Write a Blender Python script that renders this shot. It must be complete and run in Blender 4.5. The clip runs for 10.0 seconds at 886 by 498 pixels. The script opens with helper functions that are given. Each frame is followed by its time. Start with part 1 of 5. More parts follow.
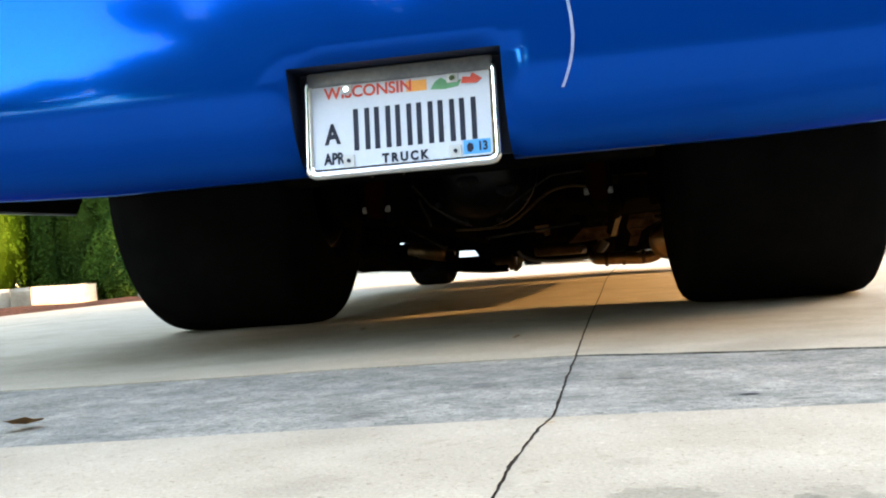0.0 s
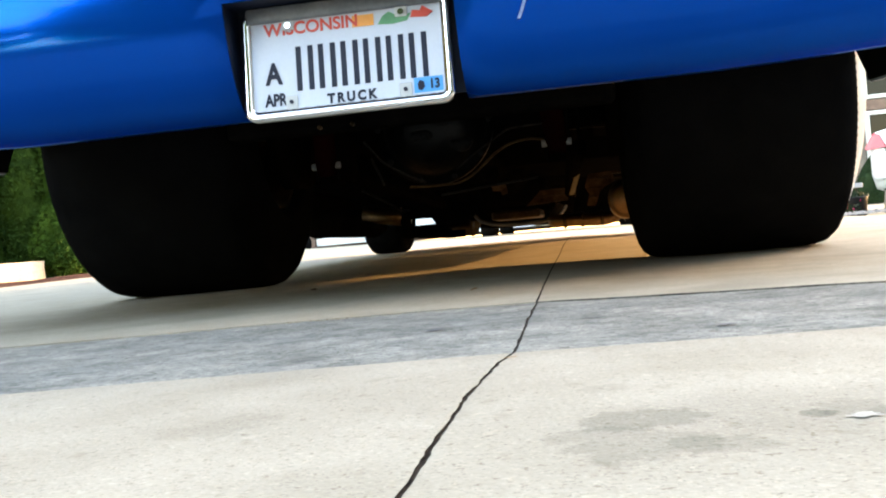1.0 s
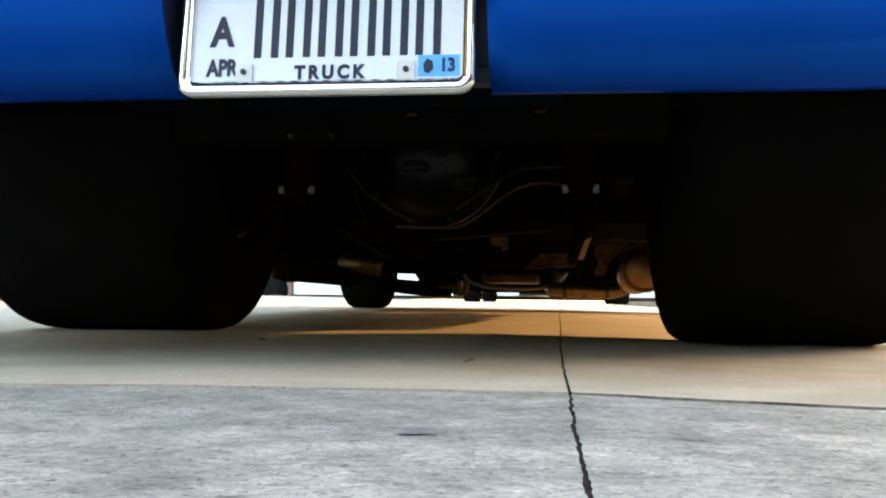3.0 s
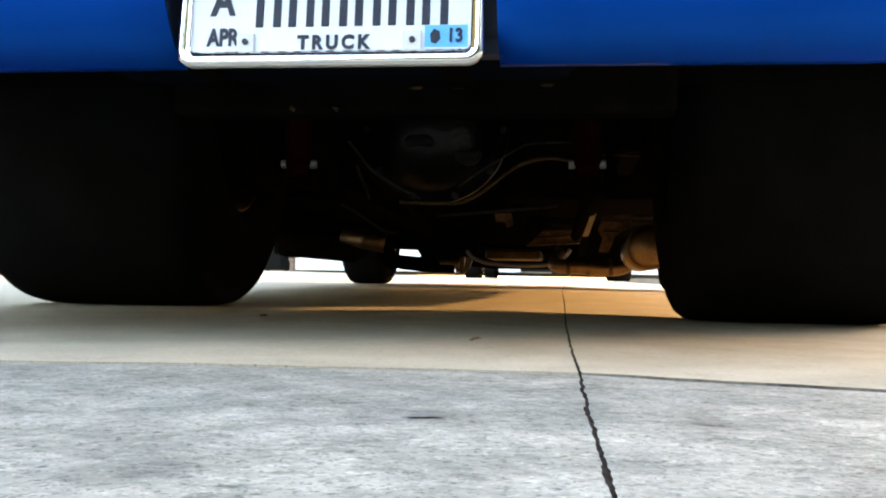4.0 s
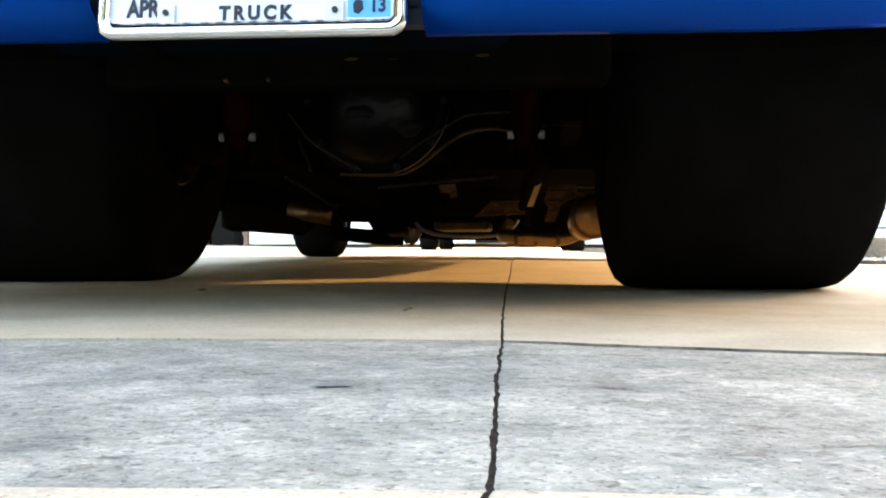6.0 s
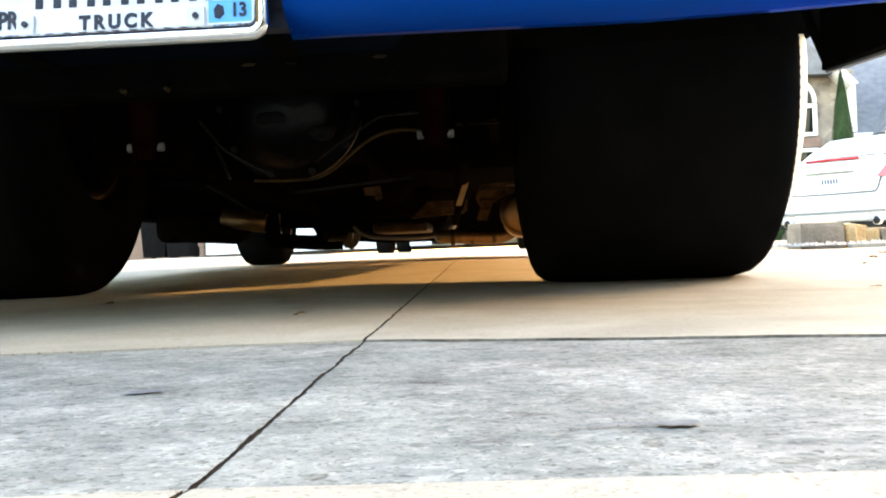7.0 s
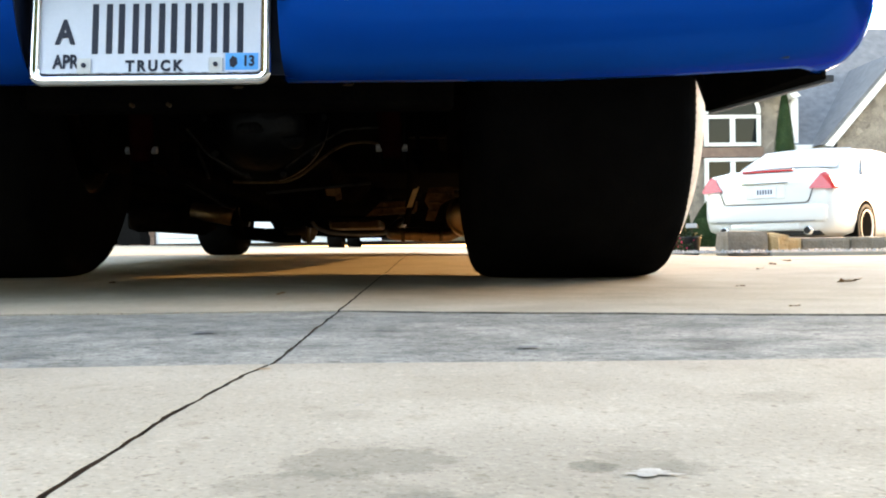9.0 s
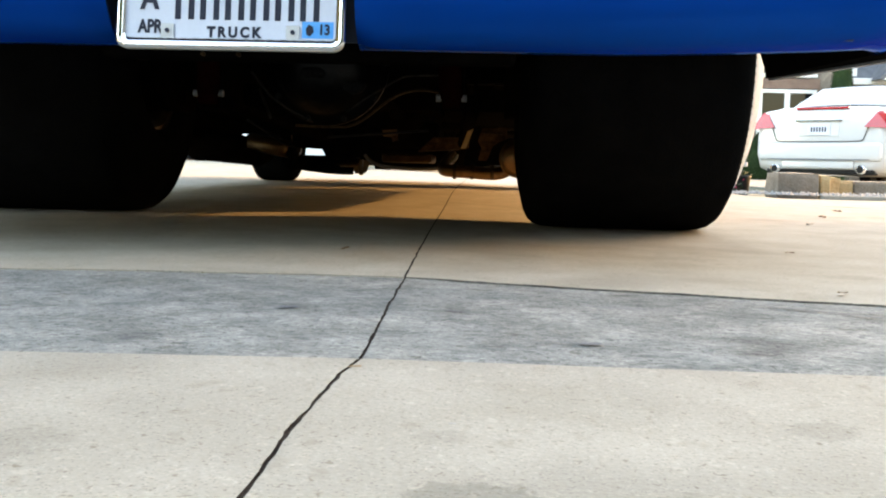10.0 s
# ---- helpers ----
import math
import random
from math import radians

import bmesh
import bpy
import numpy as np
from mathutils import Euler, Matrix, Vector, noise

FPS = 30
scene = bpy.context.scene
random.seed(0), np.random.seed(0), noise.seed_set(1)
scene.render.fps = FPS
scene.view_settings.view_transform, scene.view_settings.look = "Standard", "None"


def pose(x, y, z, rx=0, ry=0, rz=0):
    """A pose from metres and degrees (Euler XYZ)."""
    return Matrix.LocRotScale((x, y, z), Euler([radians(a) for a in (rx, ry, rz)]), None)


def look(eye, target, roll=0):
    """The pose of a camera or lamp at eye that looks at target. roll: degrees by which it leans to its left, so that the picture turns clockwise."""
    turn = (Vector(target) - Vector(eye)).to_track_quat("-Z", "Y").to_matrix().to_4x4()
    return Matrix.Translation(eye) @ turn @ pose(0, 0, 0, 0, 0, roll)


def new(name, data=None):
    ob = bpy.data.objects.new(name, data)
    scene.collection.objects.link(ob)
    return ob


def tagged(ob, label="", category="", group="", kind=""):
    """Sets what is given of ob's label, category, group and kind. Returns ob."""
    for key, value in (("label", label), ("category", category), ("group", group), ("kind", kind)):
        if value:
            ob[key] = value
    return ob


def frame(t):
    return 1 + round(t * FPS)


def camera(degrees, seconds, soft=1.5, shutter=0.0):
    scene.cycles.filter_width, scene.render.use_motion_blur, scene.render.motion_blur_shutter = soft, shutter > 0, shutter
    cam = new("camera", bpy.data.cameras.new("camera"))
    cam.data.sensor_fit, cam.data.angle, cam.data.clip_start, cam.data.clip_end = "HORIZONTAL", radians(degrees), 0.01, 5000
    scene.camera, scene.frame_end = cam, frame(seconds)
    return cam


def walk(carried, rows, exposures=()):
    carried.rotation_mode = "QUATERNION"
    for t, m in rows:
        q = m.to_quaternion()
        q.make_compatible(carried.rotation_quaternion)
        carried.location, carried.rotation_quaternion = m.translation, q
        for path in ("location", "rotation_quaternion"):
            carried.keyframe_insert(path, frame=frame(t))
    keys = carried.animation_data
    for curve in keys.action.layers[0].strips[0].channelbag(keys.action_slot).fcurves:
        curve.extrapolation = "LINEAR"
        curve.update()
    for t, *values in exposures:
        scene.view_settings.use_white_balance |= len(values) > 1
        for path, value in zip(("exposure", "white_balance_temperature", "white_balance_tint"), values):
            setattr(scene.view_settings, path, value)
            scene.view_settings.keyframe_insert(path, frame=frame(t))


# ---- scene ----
cam = camera(47.3, 10.0, soft=2.0)
ROWS = [
    (0.0, 0.3560, -1.6092, 0.1422, 10.70, 1.05, 4.23),
    (0.5, 0.3476, -1.5528, 0.1029, 10.18, 0.66, 4.76),
    (1.0, 0.3435, -1.5140, 0.0971, 8.30, -0.53, 5.21),
    (1.5, 0.3332, -1.4594, 0.0983, 6.70, -0.72, 3.31),
    (2.0, 0.2944, -1.2584, 0.0664, 6.84, 5.64, 2.19),
    (2.5, 0.2722, -1.1134, 0.0733, 7.00, 4.88, 0.57),
    (2.7, 0.2679, -1.0868, 0.0797, 6.99, 3.94, -0.20),
    (3.8, 0.2537, -1.0318, 0.0836, 7.21, 1.96, -0.85),
    (4.0, 0.2539, -1.0343, 0.0833, 7.20, 1.61, -0.88),
    (4.5, 0.2551, -1.0372, 0.0788, 7.20, 1.13, -0.85),
    (5.0, 0.2535, -1.0355, 0.0824, 7.13, 0.51, -0.91),
    (5.2, 0.2507, -1.0343, 0.0840, 6.74, 0.33, -0.88),
    (6.3, 0.3064, -1.0341, 0.0812, 3.75, -0.03, 0.55),
    (6.5, 0.3222, -1.0369, 0.0811, 3.03, -0.08, 1.00),
    (7.0, 0.3790, -1.0295, 0.0773, 2.69, 0.13, 2.37),
    (7.5, 0.3880, -1.1410, 0.0808, -0.41, -1.57, 2.76),
    (8.0, 0.3823, -1.2539, 0.0744, -3.07, -3.41, 2.25),
    (8.5, 0.3880, -1.3630, 0.0744, -2.80, -2.14, 0.89),
    (9.0, 0.3882, -1.3775, 0.0783, -0.20, -0.13, 0.61),
    (9.5, 0.3724, -1.3801, 0.1007, 1.25, -1.47, -0.57),
    (10.0, 0.3619, -1.4394, 0.1452, 2.31, -4.64, -1.39),
]
walk(cam, [(t, pose(x, y, z, 90 + pitch, roll, yaw)) for t, x, y, z, yaw, pitch, roll in ROWS], [(0.0, 4.55), (2.5, 4.55), (4.0, 4.92), (7.0, 5.0), (8.0, 4.73), (9.0, 4.32), (10.0, 4.27)])

# ---- light: a low warm sun from the right, blue evening sky ----
SUN_EL, SUN_AZ = 9.5, 62.0
world = bpy.data.worlds.new("world")
scene.world = world
world.use_nodes = True
wn = world.node_tree.nodes
sky = wn.new("ShaderNodeTexSky")
sky.sky_type, sky.sun_disc = "NISHITA", False
sky.sun_elevation, sky.sun_rotation = radians(SUN_EL), radians(SUN_AZ)
sky.air_density, sky.dust_density, sky.ozone_density = 1.0, 1.0, 1.0
wn["Background"].inputs["Strength"].default_value = 0.15
haze = wn.new("ShaderNodeMix")
haze.data_type, haze.blend_type = "RGBA", "MULTIPLY"
haze.inputs[0].default_value, haze.inputs[7].default_value = 1.0, (1.20, 0.96, 0.785, 1)
world.node_tree.links.new(sky.outputs[0], haze.inputs[6])
world.node_tree.links.new(haze.outputs[2], wn["Background"].inputs["Color"])
sun = new("sun", bpy.data.lights.new("sun", "SUN"))
sun.data.energy, sun.data.angle, sun.data.color = 0.62, radians(0.6), (1.0, 0.52, 0.16)
sun.matrix_world = look((40 * math.sin(radians(SUN_AZ)), 40 * math.cos(radians(SUN_AZ)), 40 * math.tan(radians(SUN_EL))), (0, 0, 0))


# ---- materials ----
def nodes_of(m):
    m.use_nodes = True
    return m.node_tree.nodes, m.node_tree.links, m.node_tree.nodes["Principled BSDF"]


def surface(name, a, b, rough=0.7, metal=0.0, scale=8.0, fine=90.0, bump=0.15, stretch=(1, 1, 1), coat=0.0, vary=0.0, spec=0.5, dirt=0.0, rough_b=None, contrast=(0.35, 0.65)):
    """A mottled surface between the colours a and b, with fine relief."""
    m = bpy.data.materials.new(name)
    n, l, p = nodes_of(m)
    tc, mp = n.new("ShaderNodeTexCoord"), n.new("ShaderNodeMapping")
    mp.inputs["Scale"].default_value = stretch
    l.new(tc.outputs["Object"], mp.inputs["Vector"])
    big, small = n.new("ShaderNodeTexNoise"), n.new("ShaderNodeTexNoise")
    for tex, s, d in ((big, scale, 5), (small, fine, 6)):
        tex.inputs["Scale"].default_value, tex.inputs["Detail"].default_value = s, d
        l.new(mp.outputs[0], tex.inputs["Vector"])
    mixed = n.new("ShaderNodeMix")
    mixed.data_type = "FLOAT"
    mixed.inputs[0].default_value = 0.4
    l.new(big.outputs[0], mixed.inputs[2])
    l.new(small.outputs[0], mixed.inputs[3])
    ramp = n.new("ShaderNodeValToRGB")
    ramp.color_ramp.elements[0].position, ramp.color_ramp.elements[1].position = contrast
    ramp.color_ramp.elements[0].color, ramp.color_ramp.elements[1].color = (*a, 1), (*b, 1)
    l.new(mixed.outputs[0], ramp.inputs[0])
    colour = ramp.outputs[0]
    if dirt:
        spots = n.new("ShaderNodeTexNoise")
        spots.inputs["Scale"].default_value, spots.inputs["Detail"].default_value = scale * 0.37, 8
        l.new(mp.outputs[0], spots.inputs["Vector"])
        cut = n.new("ShaderNodeValToRGB")
        cut.color_ramp.elements[0].position, cut.color_ramp.elements[1].position = 0.56, 0.68
        cut.color_ramp.elements[0].color, cut.color_ramp.elements[1].color = (0, 0, 0, 1), (dirt, dirt, dirt, 1)
        l.new(spots.outputs[0], cut.inputs[0])
        dm = n.new("ShaderNodeMix")
        dm.data_type = "RGBA"
        l.new(cut.outputs[0], dm.inputs[0])
        l.new(colour, dm.inputs[6])
        dm.inputs[7].default_value = (a[0] * 0.45, a[1] * 0.45, a[2] * 0.45, 1)
        colour = dm.outputs[2]
    if vary:
        info, hsv, mr = n.new("ShaderNodeObjectInfo"), n.new("ShaderNodeHueSaturation"), n.new("ShaderNodeMapRange")
        mr.inputs[3].default_value, mr.inputs[4].default_value = 1 - vary, 1 + vary
        l.new(info.outputs["Random"], mr.inputs[0])
        l.new(mr.outputs[0], hsv.inputs["Value"])
        l.new(colour, hsv.inputs["Color"])
        colour = hsv.outputs[0]
    l.new(colour, p.inputs["Base Color"])
    rr = n.new("ShaderNodeMapRange")
    rr.inputs[3].default_value, rr.inputs[4].default_value = rough, rough if rough_b is None else rough_b
    l.new(big.outputs[0], rr.inputs[0])
    l.new(rr.outputs[0], p.inputs["Roughness"])
    p.inputs["Metallic"].default_value = metal
    p.inputs["Specular IOR Level"].default_value = spec
    p.inputs["Coat Weight"].default_value = coat
    p.inputs["Coat Roughness"].default_value = 0.03
    p.inputs["Coat IOR"].default_value = 1.45
    if bump:
        bp = n.new("ShaderNodeBump")
        bp.inputs["Strength"].default_value, bp.inputs["Distance"].default_value = bump, 0.01
        l.new(small.outputs[0], bp.inputs["Height"])
        l.new(bp.outputs[0], p.inputs["Normal"])
    return m


M_CONCRETE = surface("cream_concrete", (0.272, 0.240, 0.187), (0.368, 0.330, 0.266), 0.9, scale=7, fine=260, bump=0.12, dirt=0.25, vary=0.02, contrast=(0.30, 0.70), spec=0.08)


def blotch(m, spots):
    """Darkens a few damp patches of a ground material: (x, y, radius, amount)."""
    n, l, p = nodes_of(m)
    source = p.inputs["Base Color"].links[0].from_socket
    tc, tex = n.new("ShaderNodeTexCoord"), n.new("ShaderNodeTexNoise")
    tex.inputs["Scale"].default_value, tex.inputs["Detail"].default_value, tex.inputs["Roughness"].default_value = 20, 9, 0.72
    l.new(tc.outputs["Object"], tex.inputs["Vector"])
    for x, y, r, amount in spots:
        far, add, rng, mul = n.new("ShaderNodeVectorMath"), n.new("ShaderNodeMath"), n.new("ShaderNodeMapRange"), n.new("ShaderNodeMix")
        far.operation = "DISTANCE"
        far.inputs[1].default_value = (x, y, 0)
        l.new(tc.outputs["Object"], far.inputs[0])
        add.operation = "MULTIPLY_ADD"
        add.inputs[1].default_value, add.inputs[2].default_value = r * 4.6, -r * 2.3
        l.new(tex.outputs[0], add.inputs[0])
        total = n.new("ShaderNodeMath")
        total.operation = "ADD"
        l.new(far.outputs["Value"], total.inputs[0])
        l.new(add.outputs[0], total.inputs[1])
        rng.inputs[1].default_value, rng.inputs[2].default_value = r * 0.85, r * 1.08
        rng.inputs[3].default_value, rng.inputs[4].default_value = amount, 0.0
        l.new(total.outputs[0], rng.inputs[0])
        mul.data_type, mul.blend_type = "RGBA", "MULTIPLY"
        l.new(rng.outputs[0], mul.inputs[0])
        l.new(source, mul.inputs[6])
        mul.inputs[7].default_value = (0.55, 0.56, 0.55, 1)
        source = mul.outputs[2]
    l.new(source, p.inputs["Base Color"])


def speckle(m, scale, dark, light):
    """Fine aggregate grains over a ground material."""
    n, l, p = nodes_of(m)
    source = p.inputs["Base Color"].links[0].from_socket
    tc, vor, ramp, mul = n.new("ShaderNodeTexCoord"), n.new("ShaderNodeTexVoronoi"), n.new("ShaderNodeValToRGB"), n.new("ShaderNodeMix")
    vor.inputs["Scale"].default_value = scale
    l.new(tc.outputs["Object"], vor.inputs["Vector"])
    sep = n.new("ShaderNodeSeparateColor")
    l.new(vor.outputs["Color"], sep.inputs[0])
    e = ramp.color_ramp.elements
    e[0].position, e[1].position = 0.0, 1.0
    e[0].color, e[1].color = (dark, dark, dark, 1), (light, light, light, 1)
    for pos in (0.12, 0.9):
        k = e.new(pos)
        k.color = (1, 1, 1, 1)
    l.new(sep.outputs[0], ramp.inputs[0])
    mul.data_type, mul.blend_type = "RGBA", "MULTIPLY"
    mul.inputs[0].default_value = 1.0
    l.new(source, mul.inputs[6])
    l.new(ramp.outputs[0], mul.inputs[7])
    l.new(mul.outputs[2], p.inputs["Base Color"])


blotch(M_CONCRETE, [(0.362, -1.006, 0.026, 0.5), (0.352, -1.065, 0.035, 0.42), (0.392, -1.075, 0.02, 0.35), (0.441, -1.018, 0.010, 0.7), (0.475, -1.02, 0.012, 0.4), (0.56, -0.86, 0.02, 0.3), (0.34, -0.905, 0.016, 0.25), (0.12, -0.95, 0.03, 0.25), (0.46, -1.012, 0.02, 0.35), (-0.05, -1.1, 0.05, 0.3), (0.7, 0.35, 0.05, 0.2), (0.9, 0.05, 0.04, 0.25)])
speckle(M_CONCRETE, 760, 0.74, 1.18)
M_STRIP = surface("grey_concrete", (0.142, 0.140, 0.126), (0.275, 0.270, 0.239), 0.85, scale=17, fine=95, bump=0.35, dirt=0.45, vary=0.03, contrast=(0.34, 0.64), spec=0.10)


def smudge(m, scale, lo, hi, colour, squeeze=1.0):
    """Cloudy worn patches and pits: a thresholded noise multiplied over the colour."""
    n, l, p = nodes_of(m)
    source = p.inputs["Base Color"].links[0].from_socket
    tc, mp, tex, ramp, mul = n.new("ShaderNodeTexCoord"), n.new("ShaderNodeMapping"), n.new("ShaderNodeTexNoise"), n.new("ShaderNodeValToRGB"), n.new("ShaderNodeMix")
    mp.inputs["Scale"].default_value = (1, squeeze, 1)
    mp.inputs["Location"].default_value = (scale * 0.37, scale * 0.11, 0)
    l.new(tc.outputs["Object"], mp.inputs["Vector"])
    l.new(mp.outputs[0], tex.inputs["Vector"])
    tex.inputs["Scale"].default_value, tex.inputs["Detail"].default_value, tex.inputs["Distortion"].default_value = scale, 6, 0.6
    ramp.color_ramp.elements[0].position, ramp.color_ramp.elements[1].position = lo, hi
    ramp.color_ramp.elements[0].color, ramp.color_ramp.elements[1].color = (1, 1, 1, 1), (*colour, 1)
    l.new(tex.outputs[0], ramp.inputs[0])
    mul.data_type, mul.blend_type = "RGBA", "MULTIPLY"
    mul.inputs[0].default_value = 1.0
    l.new(source, mul.inputs[6])
    l.new(ramp.outputs[0], mul.inputs[7])
    l.new(mul.outputs[2], p.inputs["Base Color"])


smudge(M_STRIP, 48, 0.56, 0.66, (0.76, 0.77, 0.79), 1.2)
smudge(M_STRIP, 150, 0.60, 0.66, (0.58, 0.58, 0.58), 1.0)
smudge(M_STRIP, 90, 0.57, 0.66, (1.22, 1.21, 1.19), 1.1)
smudge(M_STRIP, 19, 0.53, 0.66, (1.18, 1.17, 1.15), 1.0)
smudge(M_STRIP, 5, 0.52, 0.66, (0.86, 0.88, 0.90), 0.8)
smudge(M_CONCRETE, 46, 0.60, 0.72, (0.86, 0.85, 0.83), 0.8)
smudge(M_CONCRETE, 6, 0.54, 0.68, (0.93, 0.925, 0.91), 0.8)
blotch(M_STRIP, [(0.12, -0.36, 0.05, 0.35), (0.40, -0.50, 0.05, 0.3), (-0.05, -0.25, 0.06, 0.35), (0.62, -0.40, 0.06, 0.35), (0.03, -0.55, 0.04, 0.3), (0.55, -0.28, 0.05, 0.3)])
smudge(M_STRIP, 270, 0.61, 0.66, (0.55, 0.54, 0.53), 1.0)
smudge(M_STRIP, 215, 0.60, 0.66, (1.35, 1.34, 1.32), 1.0)
smudge(M_STRIP, 33, 0.63, 0.67, (0.72, 0.70, 0.68), 1.6)
speckle(M_STRIP, 520, 0.62, 1.25)
smudge(M_CONCRETE, 180, 0.62, 0.68, (0.72, 0.70, 0.67), 1.0)
smudge(M_CONCRETE, 120, 0.60, 0.68, (1.14, 1.13, 1.12), 1.0)
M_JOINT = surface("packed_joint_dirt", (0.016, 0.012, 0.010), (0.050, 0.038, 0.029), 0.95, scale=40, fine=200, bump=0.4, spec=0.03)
M_EDGE = surface("worn_slab_edge", (0.04, 0.036, 0.031), (0.20, 0.185, 0.16), 0.95, scale=14, fine=120, bump=0.5, spec=0.03)
M_GROUND = surface("soil_and_grass", (0.05, 0.055, 0.03), (0.11, 0.10, 0.06), 0.95, scale=1.5, fine=30, bump=0.6)
M_PAINT = surface("blue_metallic_paint", (0.0007, 0.049, 0.340), (0.0010, 0.056, 0.375), 0.11, metal=0.54, scale=3, fine=700, bump=0.002, coat=0.10, spec=0.0)
M_PAINT.node_tree.nodes["Principled BSDF"].inputs["Specular Tint"].default_value = (0.05, 0.32, 0.95, 1)
# Darkened copy of the body blue, with shade put into its colour.
M_PAINT_SHADE = surface("shaded_blue_paint", (0.002, 0.006, 0.02), (0.003, 0.01, 0.03), 0.5, scale=6, fine=80, bump=0.1)
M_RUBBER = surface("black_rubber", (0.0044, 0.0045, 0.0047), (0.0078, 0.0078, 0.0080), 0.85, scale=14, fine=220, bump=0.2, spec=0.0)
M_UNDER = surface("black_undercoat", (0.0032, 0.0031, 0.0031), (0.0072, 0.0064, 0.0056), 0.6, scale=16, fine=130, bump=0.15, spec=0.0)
M_STEEL = surface("weathered_steel", (0.035, 0.023, 0.011), (0.11, 0.072, 0.036), 0.42, metal=0.8, scale=18, fine=140, bump=0.2, dirt=0.5, rough_b=0.6)
M_ALU = surface("aluminised_pipe", (0.12, 0.077, 0.036), (0.25, 0.165, 0.085), 0.36, metal=0.9, scale=20, fine=160, bump=0.15, dirt=0.6)
# The blue tint paints a faint sheen into the tank's black.
M_TANK = surface("tank_black_with_sheen", (0.003, 0.005, 0.009), (0.006, 0.009, 0.015), 0.5, scale=14, fine=120, bump=0.1, dirt=0.4, spec=0.0)
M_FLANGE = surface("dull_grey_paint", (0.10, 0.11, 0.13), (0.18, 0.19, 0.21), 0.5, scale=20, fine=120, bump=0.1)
# Pale rubber colour holding the sunlight of the outer sidewall.
M_SUNLIT_WALL = surface("pale_sunlit_rubber", (0.36, 0.37, 0.37), (0.54, 0.55, 0.55), 0.85, scale=20, fine=120, bump=0.1)
M_BOLT = surface("zinc_bolt", (0.16, 0.165, 0.17), (0.30, 0.30, 0.30), 0.5, metal=0.2, scale=60, fine=300, bump=0.05)
M_DARK_IRON = surface("dark_iron", (0.004, 0.003, 0.0022), (0.011, 0.008, 0.0055), 0.5, scale=18, fine=140, bump=0.2, spec=0.0, dirt=0.4)
M_SCRATCH = surface("bare_scratch", (0.18, 0.24, 0.42), (0.28, 0.35, 0.55), 0.6, scale=60, fine=200, bump=0.1)
M_CHROME = surface("chrome", (0.8, 0.8, 0.8), (0.88, 0.88, 0.88), 0.08, metal=1.0, scale=30, fine=300, bump=0.01)
M_GREY_UNDER = surface("grey_undercoat", (0.012, 0.012, 0.012), (0.050, 0.047, 0.043), 0.5, scale=30, fine=140, bump=0.2, spec=0.1)
M_RUST = surface("rust_brown_sheet", (0.026, 0.015, 0.008), (0.14, 0.085, 0.044), 0.6, metal=0.3, scale=34, fine=160, bump=0.3, dirt=0.5, spec=0.1)
M_DULL = surface("dull_oily_grey", (0.006, 0.006, 0.0065), (0.026, 0.026, 0.027), 0.5, scale=40, fine=140, bump=0.2, spec=0.05)
M_GOLD = surface("yellow_zinc", (0.34, 0.22, 0.08), (0.50, 0.34, 0.14), 0.4, metal=0.4, scale=40, fine=200, bump=0.1)
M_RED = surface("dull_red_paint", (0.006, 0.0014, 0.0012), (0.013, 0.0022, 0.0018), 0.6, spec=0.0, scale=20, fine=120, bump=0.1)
M_WHITE = surface("white_paint", (0.46, 0.47, 0.48), (0.52, 0.53, 0.54), 0.45, scale=4, fine=60, bump=0.03)
M_PLATE = surface("plate_white", (0.50, 0.54, 0.64), (0.55, 0.59, 0.69), 0.45, scale=12, fine=200, bump=0.02)
M_INK = surface("plate_ink", (0.012, 0.015, 0.030), (0.020, 0.024, 0.042), 0.5, scale=40, fine=200, bump=0.02, spec=0.2)
M_INK_RED = surface("plate_red", (0.55, 0.05, 0.03), (0.62, 0.07, 0.04), 0.5, scale=40, fine=200, bump=0.02)
M_STICKER = surface("blue_sticker", (0.06, 0.30, 0.72), (0.08, 0.34, 0.76), 0.5, scale=40, fine=200, bump=0.02)
M_GREEN_INK = surface("green_print", (0.08, 0.25, 0.12), (0.12, 0.32, 0.16), 0.5, scale=40, fine=200, bump=0.02)
M_ORANGE_INK = surface("orange_print", (0.75, 0.30, 0.05), (0.8, 0.36, 0.08), 0.5, scale=40, fine=200, bump=0.02)
M_BLOCK = surface("split_face_block", (0.185, 0.148, 0.106), (0.30, 0.248, 0.187), 0.9, scale=9, fine=70, bump=0.6, vary=0.12)
M_BLOCK_PALE = surface("pale_block", (0.36, 0.31, 0.235), (0.50, 0.44, 0.345), 0.9, scale=9, fine=70, bump=0.5, vary=0.06)
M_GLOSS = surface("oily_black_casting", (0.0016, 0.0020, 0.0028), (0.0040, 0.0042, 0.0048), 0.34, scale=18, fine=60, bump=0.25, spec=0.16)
# Tan copy of the block colour, carrying painted sunlight.
M_BLOCK_SUNLIT = surface("sunlit_tan_block", (0.34, 0.24, 0.11), (0.5, 0.37, 0.19), 0.9, scale=9, fine=60, bump=0.6, vary=0.05)
M_SPOT = surface("dark_pit", (0.07, 0.072, 0.076), (0.14, 0.142, 0.145), 0.85, scale=60, fine=300, bump=0.2)
M_FLECK = surface("pale_fleck", (0.27, 0.25, 0.215), (0.38, 0.355, 0.31), 0.8, scale=60, fine=300, bump=0.1)
M_MULCH = surface("bark_mulch", (0.035, 0.018, 0.013), (0.10, 0.052, 0.038), 0.95, scale=30, fine=140, bump=0.8, spec=0.03)
